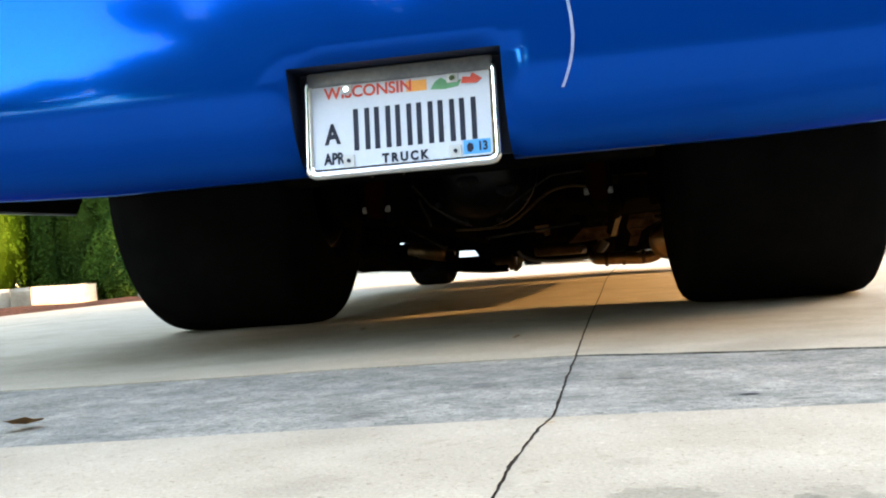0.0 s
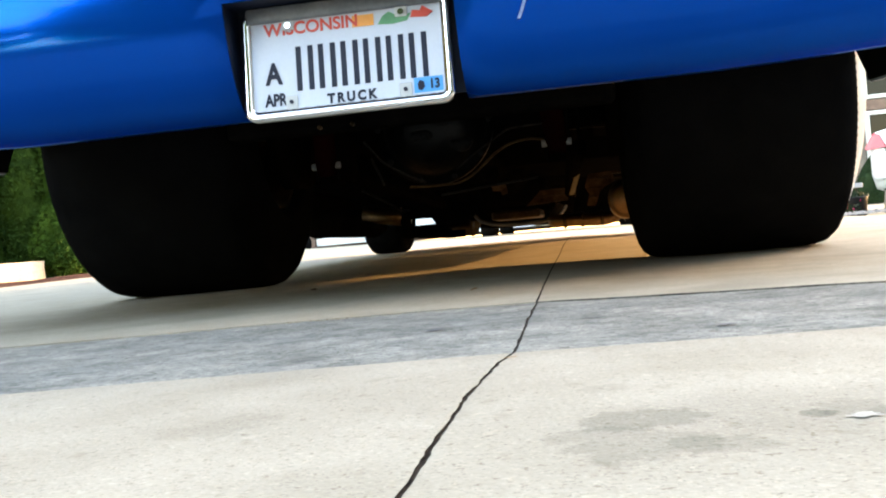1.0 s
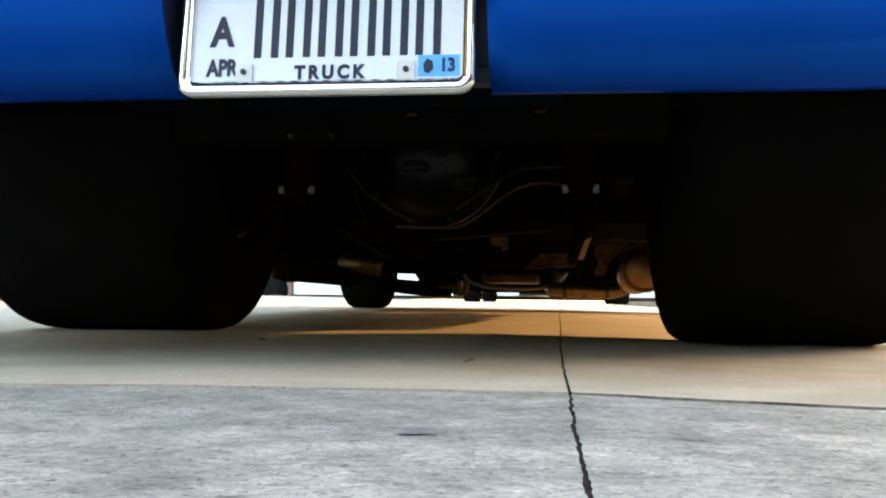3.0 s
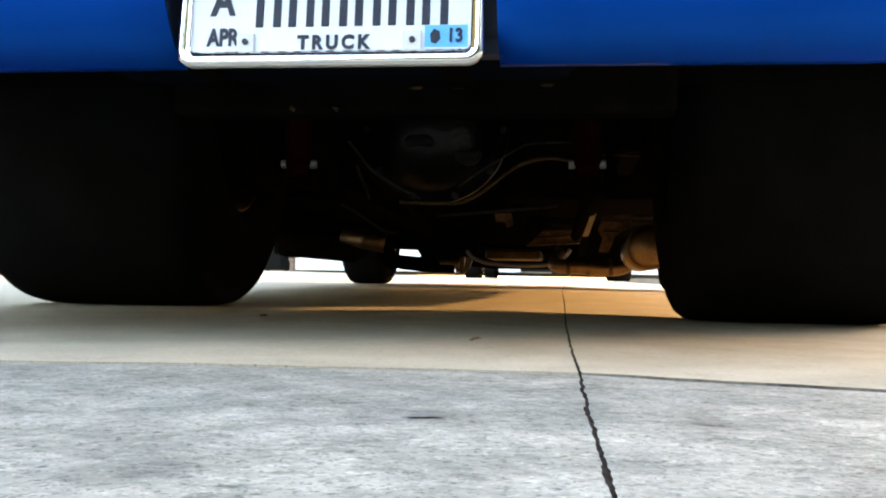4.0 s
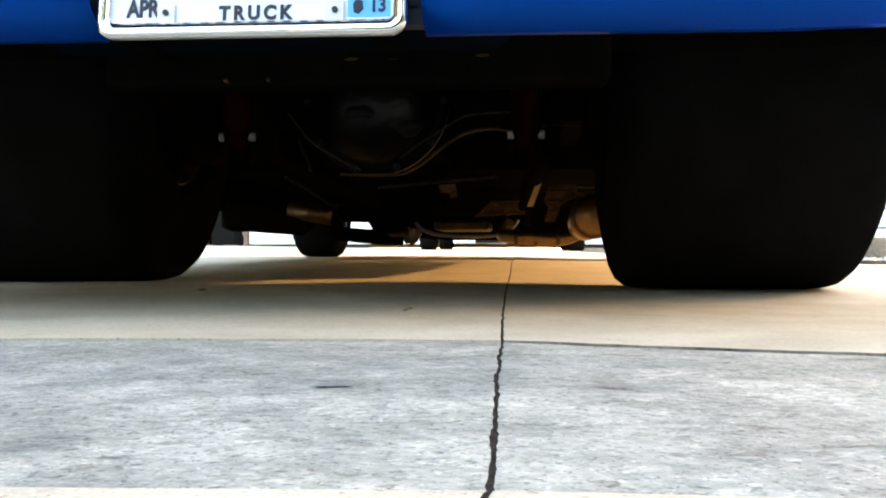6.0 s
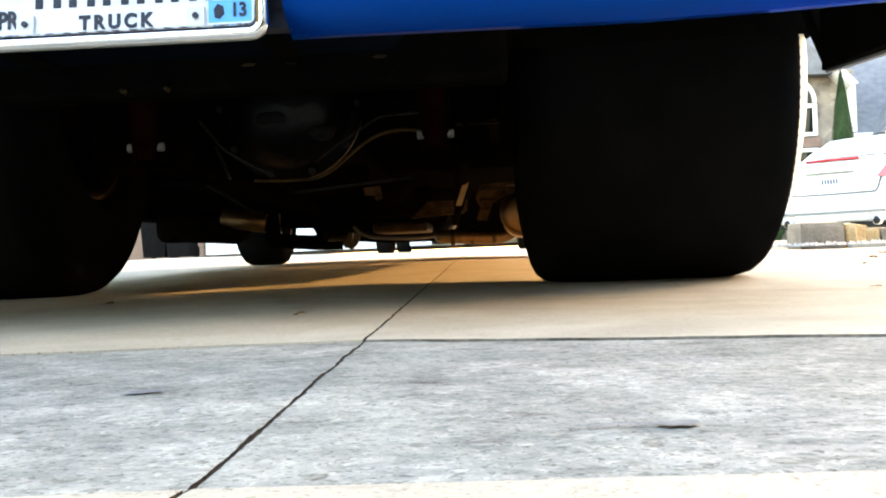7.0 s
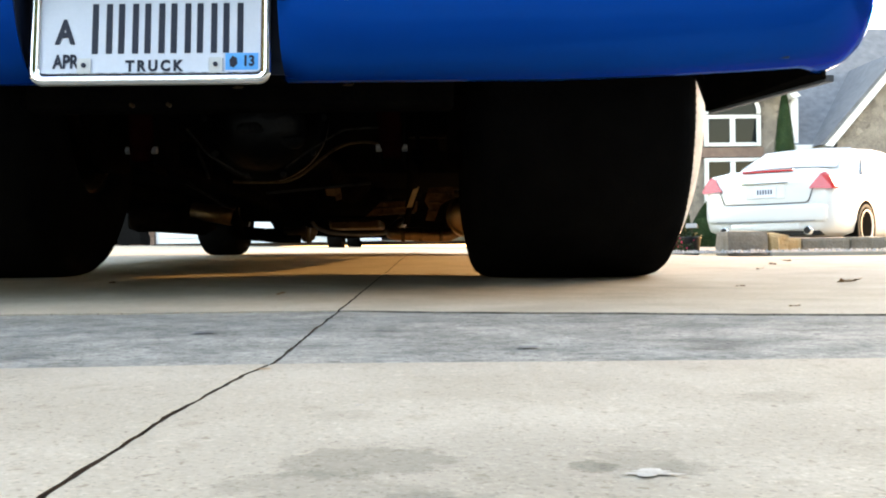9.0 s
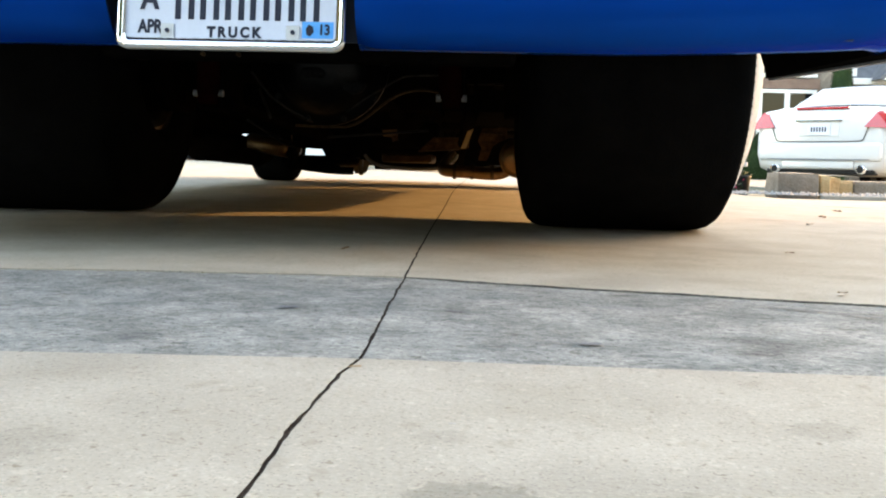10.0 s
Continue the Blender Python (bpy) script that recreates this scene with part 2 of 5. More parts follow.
M_GRAVEL = surface("river_gravel", (0.16, 0.15, 0.14), (0.42, 0.40, 0.37), 0.85, scale=30, fine=140, bump=0.5)
M_LEAF = surface("arborvitae_leaf", (0.010, 0.032, 0.003), (0.050, 0.092, 0.009), 0.7, scale=2.2, fine=14, bump=0.0, spec=0.1, vary=0.3)
M_LEAF_DARK = surface("dark_evergreen_leaf", (0.006, 0.016, 0.006), (0.022, 0.040, 0.014), 0.7, scale=2.2, fine=14, bump=0.0, spec=0.1)
M_LEAF_Y = surface("golden_leaf", (0.11, 0.15, 0.002), (0.20, 0.25, 0.005), 0.7, scale=3, fine=20, bump=0.0, spec=0.1)
M_TREE = surface("broad_leaf", (0.018, 0.045, 0.010), (0.05, 0.09, 0.02), 0.6, scale=1, fine=8, bump=0.0)
M_BLOSSOM = surface("pink_blossom", (0.30, 0.012, 0.06), (0.42, 0.03, 0.11), 0.7, scale=3, fine=20, bump=0.0, spec=0.1)
M_BARK = surface("bark", (0.05, 0.04, 0.03), (0.12, 0.095, 0.07), 0.95, scale=5, fine=40, bump=0.7, stretch=(1, 1, 0.3))
M_DRY = surface("dry_leaf", (0.16, 0.09, 0.035), (0.28, 0.18, 0.08), 0.8, scale=40, fine=200, bump=0.1)
M_CAR_WHITE = surface("white_car_paint", (0.47, 0.48, 0.49), (0.51, 0.52, 0.53), 0.3, scale=2, fine=300, bump=0.0, coat=0.5)
M_CAR_DARK = surface("dark_car_paint", (0.008, 0.009, 0.011), (0.014, 0.015, 0.017), 0.3, scale=2, fine=300, bump=0.0, coat=0.8)
M_TRIM = surface("black_plastic", (0.012, 0.012, 0.012), (0.022, 0.022, 0.022), 0.6, scale=20, fine=200, bump=0.1, spec=0.08)
M_LAMP_RED = surface("red_lens", (0.30, 0.010, 0.014), (0.38, 0.016, 0.020), 0.12, scale=12, fine=200, bump=0.0, coat=0.4)
M_CAR_TYRE = surface("grey_tyre_rubber", (0.045, 0.044, 0.042), (0.085, 0.083, 0.08), 0.85, scale=20, fine=120, bump=0.1, spec=0.1)
M_ROOF = surface("grey_shingle", (0.06, 0.065, 0.078), (0.11, 0.116, 0.135), 0.9, scale=4, fine=40, bump=0.5, vary=0.06)
M_STONE = surface("ledge_stone", (0.085, 0.072, 0.060), (0.20, 0.172, 0.145), 0.9, scale=2, fine=25, bump=0.6, vary=0.05)
speckle(M_STONE, 4.5, 0.55, 1.5)
M_BRICK = surface("brown_brick", (0.10, 0.065, 0.052), (0.17, 0.115, 0.09), 0.9, scale=4, fine=60, bump=0.4, vary=0.12)
M_BLOCKER_TAUPE = surface("taupe_blocker", (0.12, 0.11, 0.10), (0.17, 0.16, 0.145), 0.7, scale=1, fine=30, bump=0.1)
# Dark colour for the unseen light blockers, low in bounce.
M_BLOCKER_DARK = surface("dark_blocker", (0.010, 0.014, 0.008), (0.035, 0.042, 0.022), 0.95, scale=3, fine=14, bump=0.8, spec=0.1)
M_GARAGE = surface("garage_white", (0.70, 0.73, 0.76), (0.78, 0.80, 0.82), 0.5, scale=1.5, fine=40, bump=0.05)


def window_glass(name, tint, rough=0.03):
    m = bpy.data.materials.new(name)
    n, l, p = nodes_of(m)
    p.inputs["Base Color"].default_value = (*tint, 1)
    p.inputs["Roughness"].default_value = rough
    p.inputs["Coat Weight"].default_value = 0.0
    p.inputs["Specular IOR Level"].default_value = 0.12
    tex = n.new("ShaderNodeTexNoise")
    tex.inputs["Scale"].default_value = 0.8
    bp = n.new("ShaderNodeBump")
    bp.inputs["Strength"].default_value, bp.inputs["Distance"].default_value = 0.05, 0.01
    l.new(tex.outputs[0], bp.inputs["Height"])
    l.new(bp.outputs[0], p.inputs["Normal"])
    return m


M_GLASS = window_glass("dark_window_glass", (0.006, 0.008, 0.009))
M_CAR_GLASS = window_glass("car_glass", (0.10, 0.11, 0.12))
M_CAR_GLASS.node_tree.nodes["Principled BSDF"].inputs["Specular IOR Level"].default_value = 1.0


# ---- shape helpers ----
def part(name, bm, material, parent=None, label="", smooth=False):
    me = bpy.data.meshes.new(name)
    bmesh.ops.recalc_face_normals(bm, faces=bm.faces)
    bm.to_mesh(me)
    bm.free()
    for mm in material if isinstance(material, (list, tuple)) else [material]:
        me.materials.append(mm)
    if smooth:
        for p in me.polygons:
            p.use_smooth = True
    ob = new(name, me)
    ob.parent = parent
    if label:
        ob["label"] = label
    return ob


def raw(name, verts, faces, material, parent=None, label="", smooth=False):
    me = bpy.data.meshes.new(name)
    me.from_pydata(verts, [], faces)
    me.materials.append(material)
    if smooth:
        for p in me.polygons:
            p.use_smooth = True
    ob = new(name, me)
    ob.parent = parent
    if label:
        ob["label"] = label
    return ob


def thing(name, label, category, group="", kind="", at=None):
    ob = new(name)
    ob.empty_display_size = 0.1
    if at is not None:
        ob.matrix_world = at
    return tagged(ob, label, category, group, kind)


def box(bm, lo, hi, bevel=0.0, segs=2, m=None):
    g = bmesh.ops.create_cube(bm, size=1.0)
    vs = g["verts"]
    for v in vs:
        v.co = Vector([lo[k] + (hi[k] - lo[k]) * (v.co[k] + 0.5) for k in range(3)])
    if bevel:
        es = list({e for v in vs for e in v.link_edges})
        r = bmesh.ops.bevel(bm, geom=es, offset=bevel, segments=segs, affect="EDGES", profile=0.5)
        vs = list({v for f in r["faces"] for v in f.verts} | {v for v in vs if v.is_valid})
    if m is not None:
        bmesh.ops.transform(bm, matrix=m, verts=[v for v in vs if v.is_valid])
    return bm


def rod(bm, a, b, r0, r1=None, seg=16):
    """A capped round bar from a to b."""
    a, b = Vector(a), Vector(b)
    d = b - a
    q = d.to_track_quat("Z", "Y").to_matrix().to_4x4()
    bmesh.ops.create_cone(bm, cap_ends=True, segments=seg, radius1=r0, radius2=r0 if r1 is None else r1, depth=d.length, matrix=Matrix.Translation((a + b) / 2) @ q)
    return bm


def pipe(bm, points, r, seg=14):
    """A round bar through smoothed points."""
    pts = [Vector(p) for p in points]
    fine = []
    for i in range(len(pts) - 1):
        p0, p1, p2, p3 = pts[max(i - 1, 0)], pts[i], pts[i + 1], pts[min(i + 2, len(pts) - 1)]
        for k in range(6):
            t = k / 6
            fine.append(0.5 * ((2 * p1) + (p2 - p0) * t + (2 * p0 - 5 * p1 + 4 * p2 - p3) * t * t + (3 * p1 - p0 - 3 * p2 + p3) * t ** 3))
    fine.append(pts[-1])
    rings = []
    for i, p in enumerate(fine):
        d = (fine[min(i + 1, len(fine) - 1)] - fine[max(i - 1, 0)]).normalized()
        u = d.cross(Vector((0.13, 0.21, 0.97))).normalized()
        w = d.cross(u)
        rings.append([bm.verts.new(p + r * (math.cos(2 * math.pi * k / seg) * u + math.sin(2 * math.pi * k / seg) * w)) for k in range(seg)])
    for a, b in zip(rings, rings[1:]):
        for k in range(seg):
            bm.faces.new((a[k], a[(k + 1) % seg], b[(k + 1) % seg], b[k]))
    bm.faces.new(rings[0][::-1])
    bm.faces.new(rings[-1])
    return bm


def lathe(bm, profile, seg, m):
    """Turns (along, radius) pairs about the local x axis."""
    rings = []
    for x, r in profile:
        rings.append([bm.verts.new(m @ Vector((x, r * math.cos(2 * math.pi * k / seg), r * math.sin(2 * math.pi * k / seg)))) for k in range(seg)])
    for a, b in zip(rings, rings[1:]):
        for k in range(seg):
            bm.faces.new((a[k], a[(k + 1) % seg], b[(k + 1) % seg], b[k]))
    return rings


def prism(bm, outline, axis, lo, hi):
    """An outline of (u, v) pairs pushed out along an axis: 0 takes (y, z), 1 takes (x, z), 2 takes (x, y)."""
    def at(u, v, w):
        return ((w, u, v), (u, w, v), (u, v, w))[axis]
    a = [bm.verts.new(at(u, v, lo)) for u, v in outline]
    b = [bm.verts.new(at(u, v, hi)) for u, v in outline]
    bm.faces.new(a)
    bm.faces.new(b[::-1])
    for i in range(len(a)):
        j = (i + 1) % len(a)
        bm.faces.new((a[i], b[i], b[j], a[j]))
    return bm


def rise(y, x=0.0):
    """The driveway's gentle climb to the garage, fading out to the sides."""
    far = min(max(y - 4.5, 0.0), 12.0) * min(1.0, max(0.25, 0.25 - 0.155 * x)) * max(min(1.0, max(0.0, (x + 4.6) / 0.9)), min(1.0, max(0.0, (y - 10.5) / 2)))
    fall = 0.013 * min(1.0, max(0.0, (x - 0.1) / 0.5)) * min(1.0, max(0.0, (y + 0.1) / 0.8))
    return (0.0095 * (min(max(y, 0.0), 4.5) + far) - fall) * min(1.0, max(0.0, (2.1 - x) / 1.1))


def wob(x, y, s=1.0, seed=0.0):
    return noise.noise(Vector((x * s, y * s, seed)))


# ---- ground, driveway ----
def make_ground():
    xs = [-600, -120, -40, -14, -8, -6.2, -5, -4.6, -3.7, -3, -1.5, 0, 1, 2.1, 3, 5, 8, 14, 40, 120, 600]
    ys = [-600, -120, -40, -14, -6, -2, 0, 1.5, 3, 4.5, 6, 7.5, 9, 10.5, 11.5, 12.5, 14, 16.5, 24, 40, 120, 600]
    vs = [(x, y, rise(y, x) - 0.035) for y in ys for x in xs]
    n = len(xs)
    fs = [(j * n + i, j * n + i + 1, j * n + i + 1 + n, j * n + i + n) for j in range(len(ys) - 1) for i in range(n - 1)]
    g = raw("ground", vs, fs, M_GROUND)
    tagged(g, "dark soil and thin lawn stretching away round the driveway", "ground", kind="structure")


def along(v, pts):
    """Straight interpolation through (v, value) pairs."""
    if v <= pts[0][0]:
        return pts[0][1]
    for (a, p), (b, q) in zip(pts, pts[1:]):
        if v <= b:
            return p + (q - p) * (v - a) / (b - a)
    return pts[-1][1]


CRACK_NEAR = [(-5.0, 0.262), (-1.3, 0.262), (-1.0, 0.2605), (-0.9, 0.2598), (-0.79, 0.2635), (-0.735, 0.2675), (-0.69, 0.2715)]
CRACK_FAR = [(-0.69, 0.2720), (-0.63, 0.2718), (-0.58, 0.2705), (-0.50, 0.2685), (-0.40, 0.2662), (-0.30, 0.2645), (-0.13, 0.263), (0.15, 0.256), (0.5, 0.2505), (0.8, 0.2455), (1.8, 0.237), (4.3, 0.205)]
FAR_EDGE = [(-4.0, -0.26), (-0.6, -0.185), (-0.25, -0.165), (-0.1, -0.14), (0.1, -0.126), (0.26, -0.13), (0.4, -0.172), (0.49, -0.20), (0.65, -0.245), (0.86, -0.29), (1.3, -0.34), (4.0, -0.45)]
NEAR_EDGE = [(-4.0, -0.82), (-1.0, -0.76), (-0.2, -0.725), (0.1, -0.694), (0.3, -0.687), (0.7, -0.694), (4.0, -0.72)]


def crack_x(y, side=0.0):
    """The long jagged joint through the slabs."""
    base = along(y, CRACK_NEAR if y < -0.6875 else CRACK_FAR)
    j = 0.0016 * wob(0, y, 14, 1) + 0.0014 * wob(0, y, 37, 2) + 0.0007 * wob(0, y, 110, 3)
    w = 0.0014 + 0.0009 * wob(0, y, 23, 5) + 0.0004 * wob(0, y, 70, 7 + side)
    return base + j + side * max(w, 0.0009)


def strip_far(x, side=0.0):
    b = along(x, FAR_EDGE)
    wide = 0.0012 if x < 0.27 else 0.0034
    return b + 0.005 * wob(x, 0, 9, 11) + 0.004 * wob(x, 0, 31, 12) + 0.0025 * wob(x, 0, 90, 13) + side * max(0.0006, wide + 0.0022 * wob(x, side, 40, 14))


def strip_near(x, side=0.0):
    return along(x, NEAR_EDGE) + 0.0015 * wob(x, 0, 9, 21) + 0.001 * wob(x, 0, 50, 22) + side * 0.0008


def make_slab(parent, left, right, near, far, z, material, nx, ny, lip=0.0, thick=0.09, ease=1.0):
    """A concrete slab between four edge curves; left/right take y, near/far take x."""
    vs, n, m = [], nx + 1, ny + 1
    for j in range(m):
        t = 1 - (1 - j / ny) ** ease
        if j in (1, ny - 1):
            g = 0.002 / abs(far(0.3) - near(0.3))
            t = g if j == 1 else 1 - g
        ya = near(0.3) + (far(0.3) - near(0.3)) * t
        for i in range(n):
            s = i / nx
            if i in (1, nx - 1):
                g = 0.002 / abs(right(ya) - left(ya))
                s = g if i == 1 else 1 - g
            x = left(ya) + (right(ya) - left(ya)) * s
            y = near(x) + (far(x) - near(x)) * t
            x = left(y) + (right(y) - left(y)) * s
            edge = min(i, j, nx - i, ny - j)
            h = z + rise(y, x) + 0.0012 * wob(x, y, 3, 31) + lip * max(0.0, 1 - abs(y - near(x)) / 0.6)
            vs.append((x, y, h - (0.0002 if edge == 0 else 0.0)))
    fs = [(j * n + i, j * n + i + 1, j * n + i + 1 + n, j * n + i + n) for j in range(ny) for i in range(nx)]
    rim = [i for i in range(n)] + [j * n + nx for j in range(1, m)] + [ny * n + i for i in range(nx - 1, -1, -1)] + [j * n for j in range(ny - 1, 0, -1)]
    base = len(vs)
    vs += [(vs[k][0], vs[k][1], vs[k][2] - thick) for k in rim]
    k = len(rim)
    fs += [(rim[(i + 1) % k], rim[i], base + i, base + (i + 1) % k) for i in range(k)]
    slab = raw("slab", vs, fs, material, parent)
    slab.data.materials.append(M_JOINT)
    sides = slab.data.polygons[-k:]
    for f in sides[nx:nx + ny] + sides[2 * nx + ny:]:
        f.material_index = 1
    return slab


def make_driveway():
    d = thing("driveway", "cream concrete driveway slabs with a jagged joint and a grey band", "driveway", kind="structure")
    cl, cr = (lambda y: crack_x(y, -1)), (lambda y: crack_x(y, 1))
    even = lambda v: (lambda q: v)
    far_j = lambda s: (lambda x: 3.42 + 0.004 * wob(x, 0, 20, 41) + s * 0.004)
    snear, sfar = (lambda s: (lambda x: strip_near(x, s))), (lambda s: (lambda x: strip_far(x, s)))
    for a, b in ((even(-3.6), cl), (cr, even(3.4))):
        wide = 30
        make_slab(d, a, b, even(-5.0), snear(-1), 0.0, M_CONCRETE, wide, 300, ease=2.4)
        make_slab(d, a, b, snear(1), sfar(-1), -0.001, M_STRIP, 160, 120)
        beyond = make_slab(d, a, b, sfar(1), far_j(-1), 0.0, M_CONCRETE, 160, 260, lip=0.0008)
        if a is cr:
            beyond.data.materials.append(M_EDGE)
            for f in beyond.data.polygons[-840:-680]:
                f.material_index = 2
    fl, fr = (lambda y: crack_x(3.4, -1)), (lambda y: crack_x(3.4, 1))
    for a, b, y0, y1 in ((even(-3.6), fl, 3.43, 7.4), (fr, even(2.2), 3.43, 5.25), (fr, even(2.2), 5.26, 9.2), (even(-4.6), fl, 7.41, 12.4), (fr, even(2.2), 9.21, 12.4), (even(-5.2), even(-1.6), 12.41, 17.9), (even(-1.59), even(2.2), 12.41, 17.9)):
        make_slab(d, a, b, even(y0), even(y1), 0.0, M_CONCRETE, 14, 20)
    make_slab(d, cr, even(3.4), even(3.43), even(5.2), 0.0, M_CONCRETE, 6, 6).location.z = -0.006
    ys = [-5 + 0.05 * k for k in range(169)]
    fill = [(crack_x(y) + q, y, rise(y, crack_x(y) + q) + 0.0012 * wob(crack_x(y), y, 3, 31) - (0.0028 if -0.72 < y < -0.1 else 0.0017)) for y in ys for q in (-0.02, 0.02)]
    raw("joint_filler", fill, [(2 * k, 2 * k + 1, 2 * k + 3, 2 * k + 2) for k in range(len(ys) - 1)], M_JOINT, d, "dark brown dirt packed in the joint")
    xs = [-3.5 + 0.04 * k for k in range(172)]
    fill = [(x, strip_far(x) + q, -0.0019 + 0.0012 * wob(x, strip_far(x), 3, 31)) for x in xs for q in (-0.012, 0.012)]
    raw("joint_filler", fill, [(2 * k, 2 * k + 1, 2 * k + 3, 2 * k + 2) for k in range(len(xs) - 1)], M_JOINT, d, "dark brown dirt packed in the joint")
    road = raw("neighbour_driveway", [(3.2, 7.2, -0.028), (12, 7.2, -0.028), (14, 33, -0.028), (7.5, 33, -0.028)], [(0, 1, 2, 3)], M_CONCRETE)
    tagged(road, "pale concrete driveway of the house next door", "driveway", kind="structure")
    stains()
    for pts in (((0.64, -0.268), (0.672, -0.313), (0.742, -0.356), (0.811, -0.418), (0.95, -0.47)), ((0.72, -0.33), (0.80, -0.352), (0.93, -0.372), (1.1, -0.40), (1.4, -0.43)), ((-0.02, -0.40), (0.02, -0.405), (0.05, -0.395)), ((0.40, -0.60), (0.43, -0.592), (0.47, -0.60)), ((0.10, -0.21), (0.13, -0.232), (0.17, -0.236)), ((0.31, -0.42), (0.34, -0.425), (0.37, -0.45)), ((0.47, -0.36), (0.51, -0.372), (0.55, -0.365)), ((0.245, 0.34), (0.232, 0.36), (0.222, 0.345))):
        vs = []
        for k, (x, y) in enumerate(pts):
            w = (0.003 if x > 0.6 else 0.0014) * (1 if 0 < k < len(pts) - 1 else 0.3)
            vs += [(x, y - w, 0.0006 + rise(y)), (x, y + w, 0.0006 + rise(y))]
        raw("hairline_crack", vs, [(2 * k, 2 * k + 1, 2 * k + 3, 2 * k + 2) for k in range(len(pts) - 1)], M_SPOT, d, "dark hairline crack")


def stains():
    for x, y, r, mat_, nm, lb in ((0.166, -0.430, 0.009, M_SPOT, "oil_spot", "small dark grey pit on the grey band"), (0.455, -0.596, 0.008, M_SPOT, "oil_spot", "small dark grey pit on the grey band"), (0.247, -0.28, 0.004, M_SPOT, "oil_spot", "small dark grey pit on the grey band"),
                                  (0.348, -0.876, 0.002, M_FLECK, "paint_fleck", "tiny white paint fleck on the concrete"), (0.459, -1.032, 0.0075, M_FLECK, "paint_fleck", "white paint fleck on the concrete"),
                                  (0.274, -0.721, 0.004, M_DRY, "leaf_fragment", "brown leaf fragment lying flat on the concrete")):
        bm = bmesh.new()
        ring = []
        for k in range(18):
            a = 2 * math.pi * k / 18
            q = r * max(0.35, 0.8 + (0.9 if mat_ is M_FLECK else 1.0) * wob(math.cos(a) + x * 9, math.sin(a) + y * 9, 1.6, 51) + 0.25 * wob(4 * math.cos(a), 4 * math.sin(a), 1.0, x))
            ring.append(bm.verts.new((x + 1.5 * q * math.cos(a), y + q * math.sin(a), 0.0004)))
        top = bm.verts.new((x, y, 0.0007))
        for k in range(18):
            bm.faces.new((ring[k], ring[(k + 1) % 18], top))
        tagged(part(nm, bm, mat_), lb, "stain" if nm != "leaf_fragment" else "leaf")


# ---- blue pickup truck ----
AXLE_Y, AXLE_Z, TYRE_R = 1.19, 0.422, 0.412
FRONT_Y, FRONT_R = 4.50, 0.325


def make_wheel(parent, x, y, z, profile, r_rim, w_rim, out, seg, rim_mat):
    """A tyre with rim; out is +1 where the outer face looks to +x."""
    w = part("wheel", rim_disc(x, y, z, r_rim, w_rim, out), rim_mat, parent, "polished rim with a deep dish", smooth=False)
    bm = bmesh.new()
    lathe(bm, [(a, r) for a, r in profile], seg, Matrix.Translation((x, y, z)))
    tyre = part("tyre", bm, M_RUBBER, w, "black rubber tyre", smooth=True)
    return w, tyre


def rim_disc(x, y, z, r, hw, out):
    bm = bmesh.new()
    m = Matrix.Translation((x, y, z)) @ Matrix.Diagonal((out, 1, 1, 1))
    lathe(bm, [(-hw, r + 0.012), (-hw, r - 0.004), (-hw + 0.02, r - 0.014), (hw - 0.16, r - 0.03), (hw - 0.17, 0.075), (hw - 0.13, 0.07), (hw - 0.12, 0.0001)], 40, m)
    lathe(bm, [(hw, r + 0.012), (hw, r - 0.004), (hw - 0.02, r - 0.014), (hw - 0.16, r - 0.024)], 40, m)
    return bm


def rear_tyre_profile():
    half = [(0.0, 0.412), (0.06, 0.412), (0.12, 0.4118), (0.176, 0.411), (0.212, 0.4085), (0.234, 0.403), (0.250, 0.391), (0.261, 0.371), (0.269, 0.342), (0.277, 0.310), (0.283, 0.280), (0.287, 0.250), (0.287, 0.232), (0.281, 0.212), (0.262, 0.198)]
    half = [(a * 0.925, r) for a, r in half]
    return [(-a, r) for a, r in half[::-1]] + half[1:]


def sunlit_sidewall(parent, x, y, z, side):
    """A pale ring that paints sunlight onto the outer sidewall."""
    bm = bmesh.new()
    prof = [(0.2412, 0.3655), (0.2530, 0.345), (0.2680, 0.312), (0.2810, 0.280), (0.2900, 0.250), (0.2905, 0.232), (0.2820, 0.214), (0.2550, 0.204)]
    lathe(bm, [(side * (a + 0.0012), r) for a, r in prof], 96, Matrix.Translation((x, y, z)))
    part("sidewall", bm, M_SUNLIT_WALL, parent, "outer sidewall with sunlight painted pale into it", True)


def front_tyre_profile():
    half = [(0.0, 0.325), (0.03, 0.325), (0.06, 0.3245), (0.085, 0.322), (0.105, 0.312), (0.118, 0.29), (0.122, 0.26), (0.116, 0.225), (0.10, 0.205)]
    return [(-a, r) for a, r in half[::-1]] + half[1:]


def shoulder_lugs(parent, x, y, z, side):
    """Small moulded notches round the outer shoulder of the tread."""
    bm = bmesh.new()
    for k in range(130):
        a = 2 * math.pi * k / 130
        m = Matrix.Translation((x, y, z)) @ Matrix.Rotation(a, 4, "X") @ Matrix.Translation((side * 0.2335, 0, 0.3785)) @ Matrix.Rotation(side * radians(53), 4, "Y")
        box(bm, (-0.014, -0.0030, -0.002), (0.014, 0.0030, 0.0016), m=m)
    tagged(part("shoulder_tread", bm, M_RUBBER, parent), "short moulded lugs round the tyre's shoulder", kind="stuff")


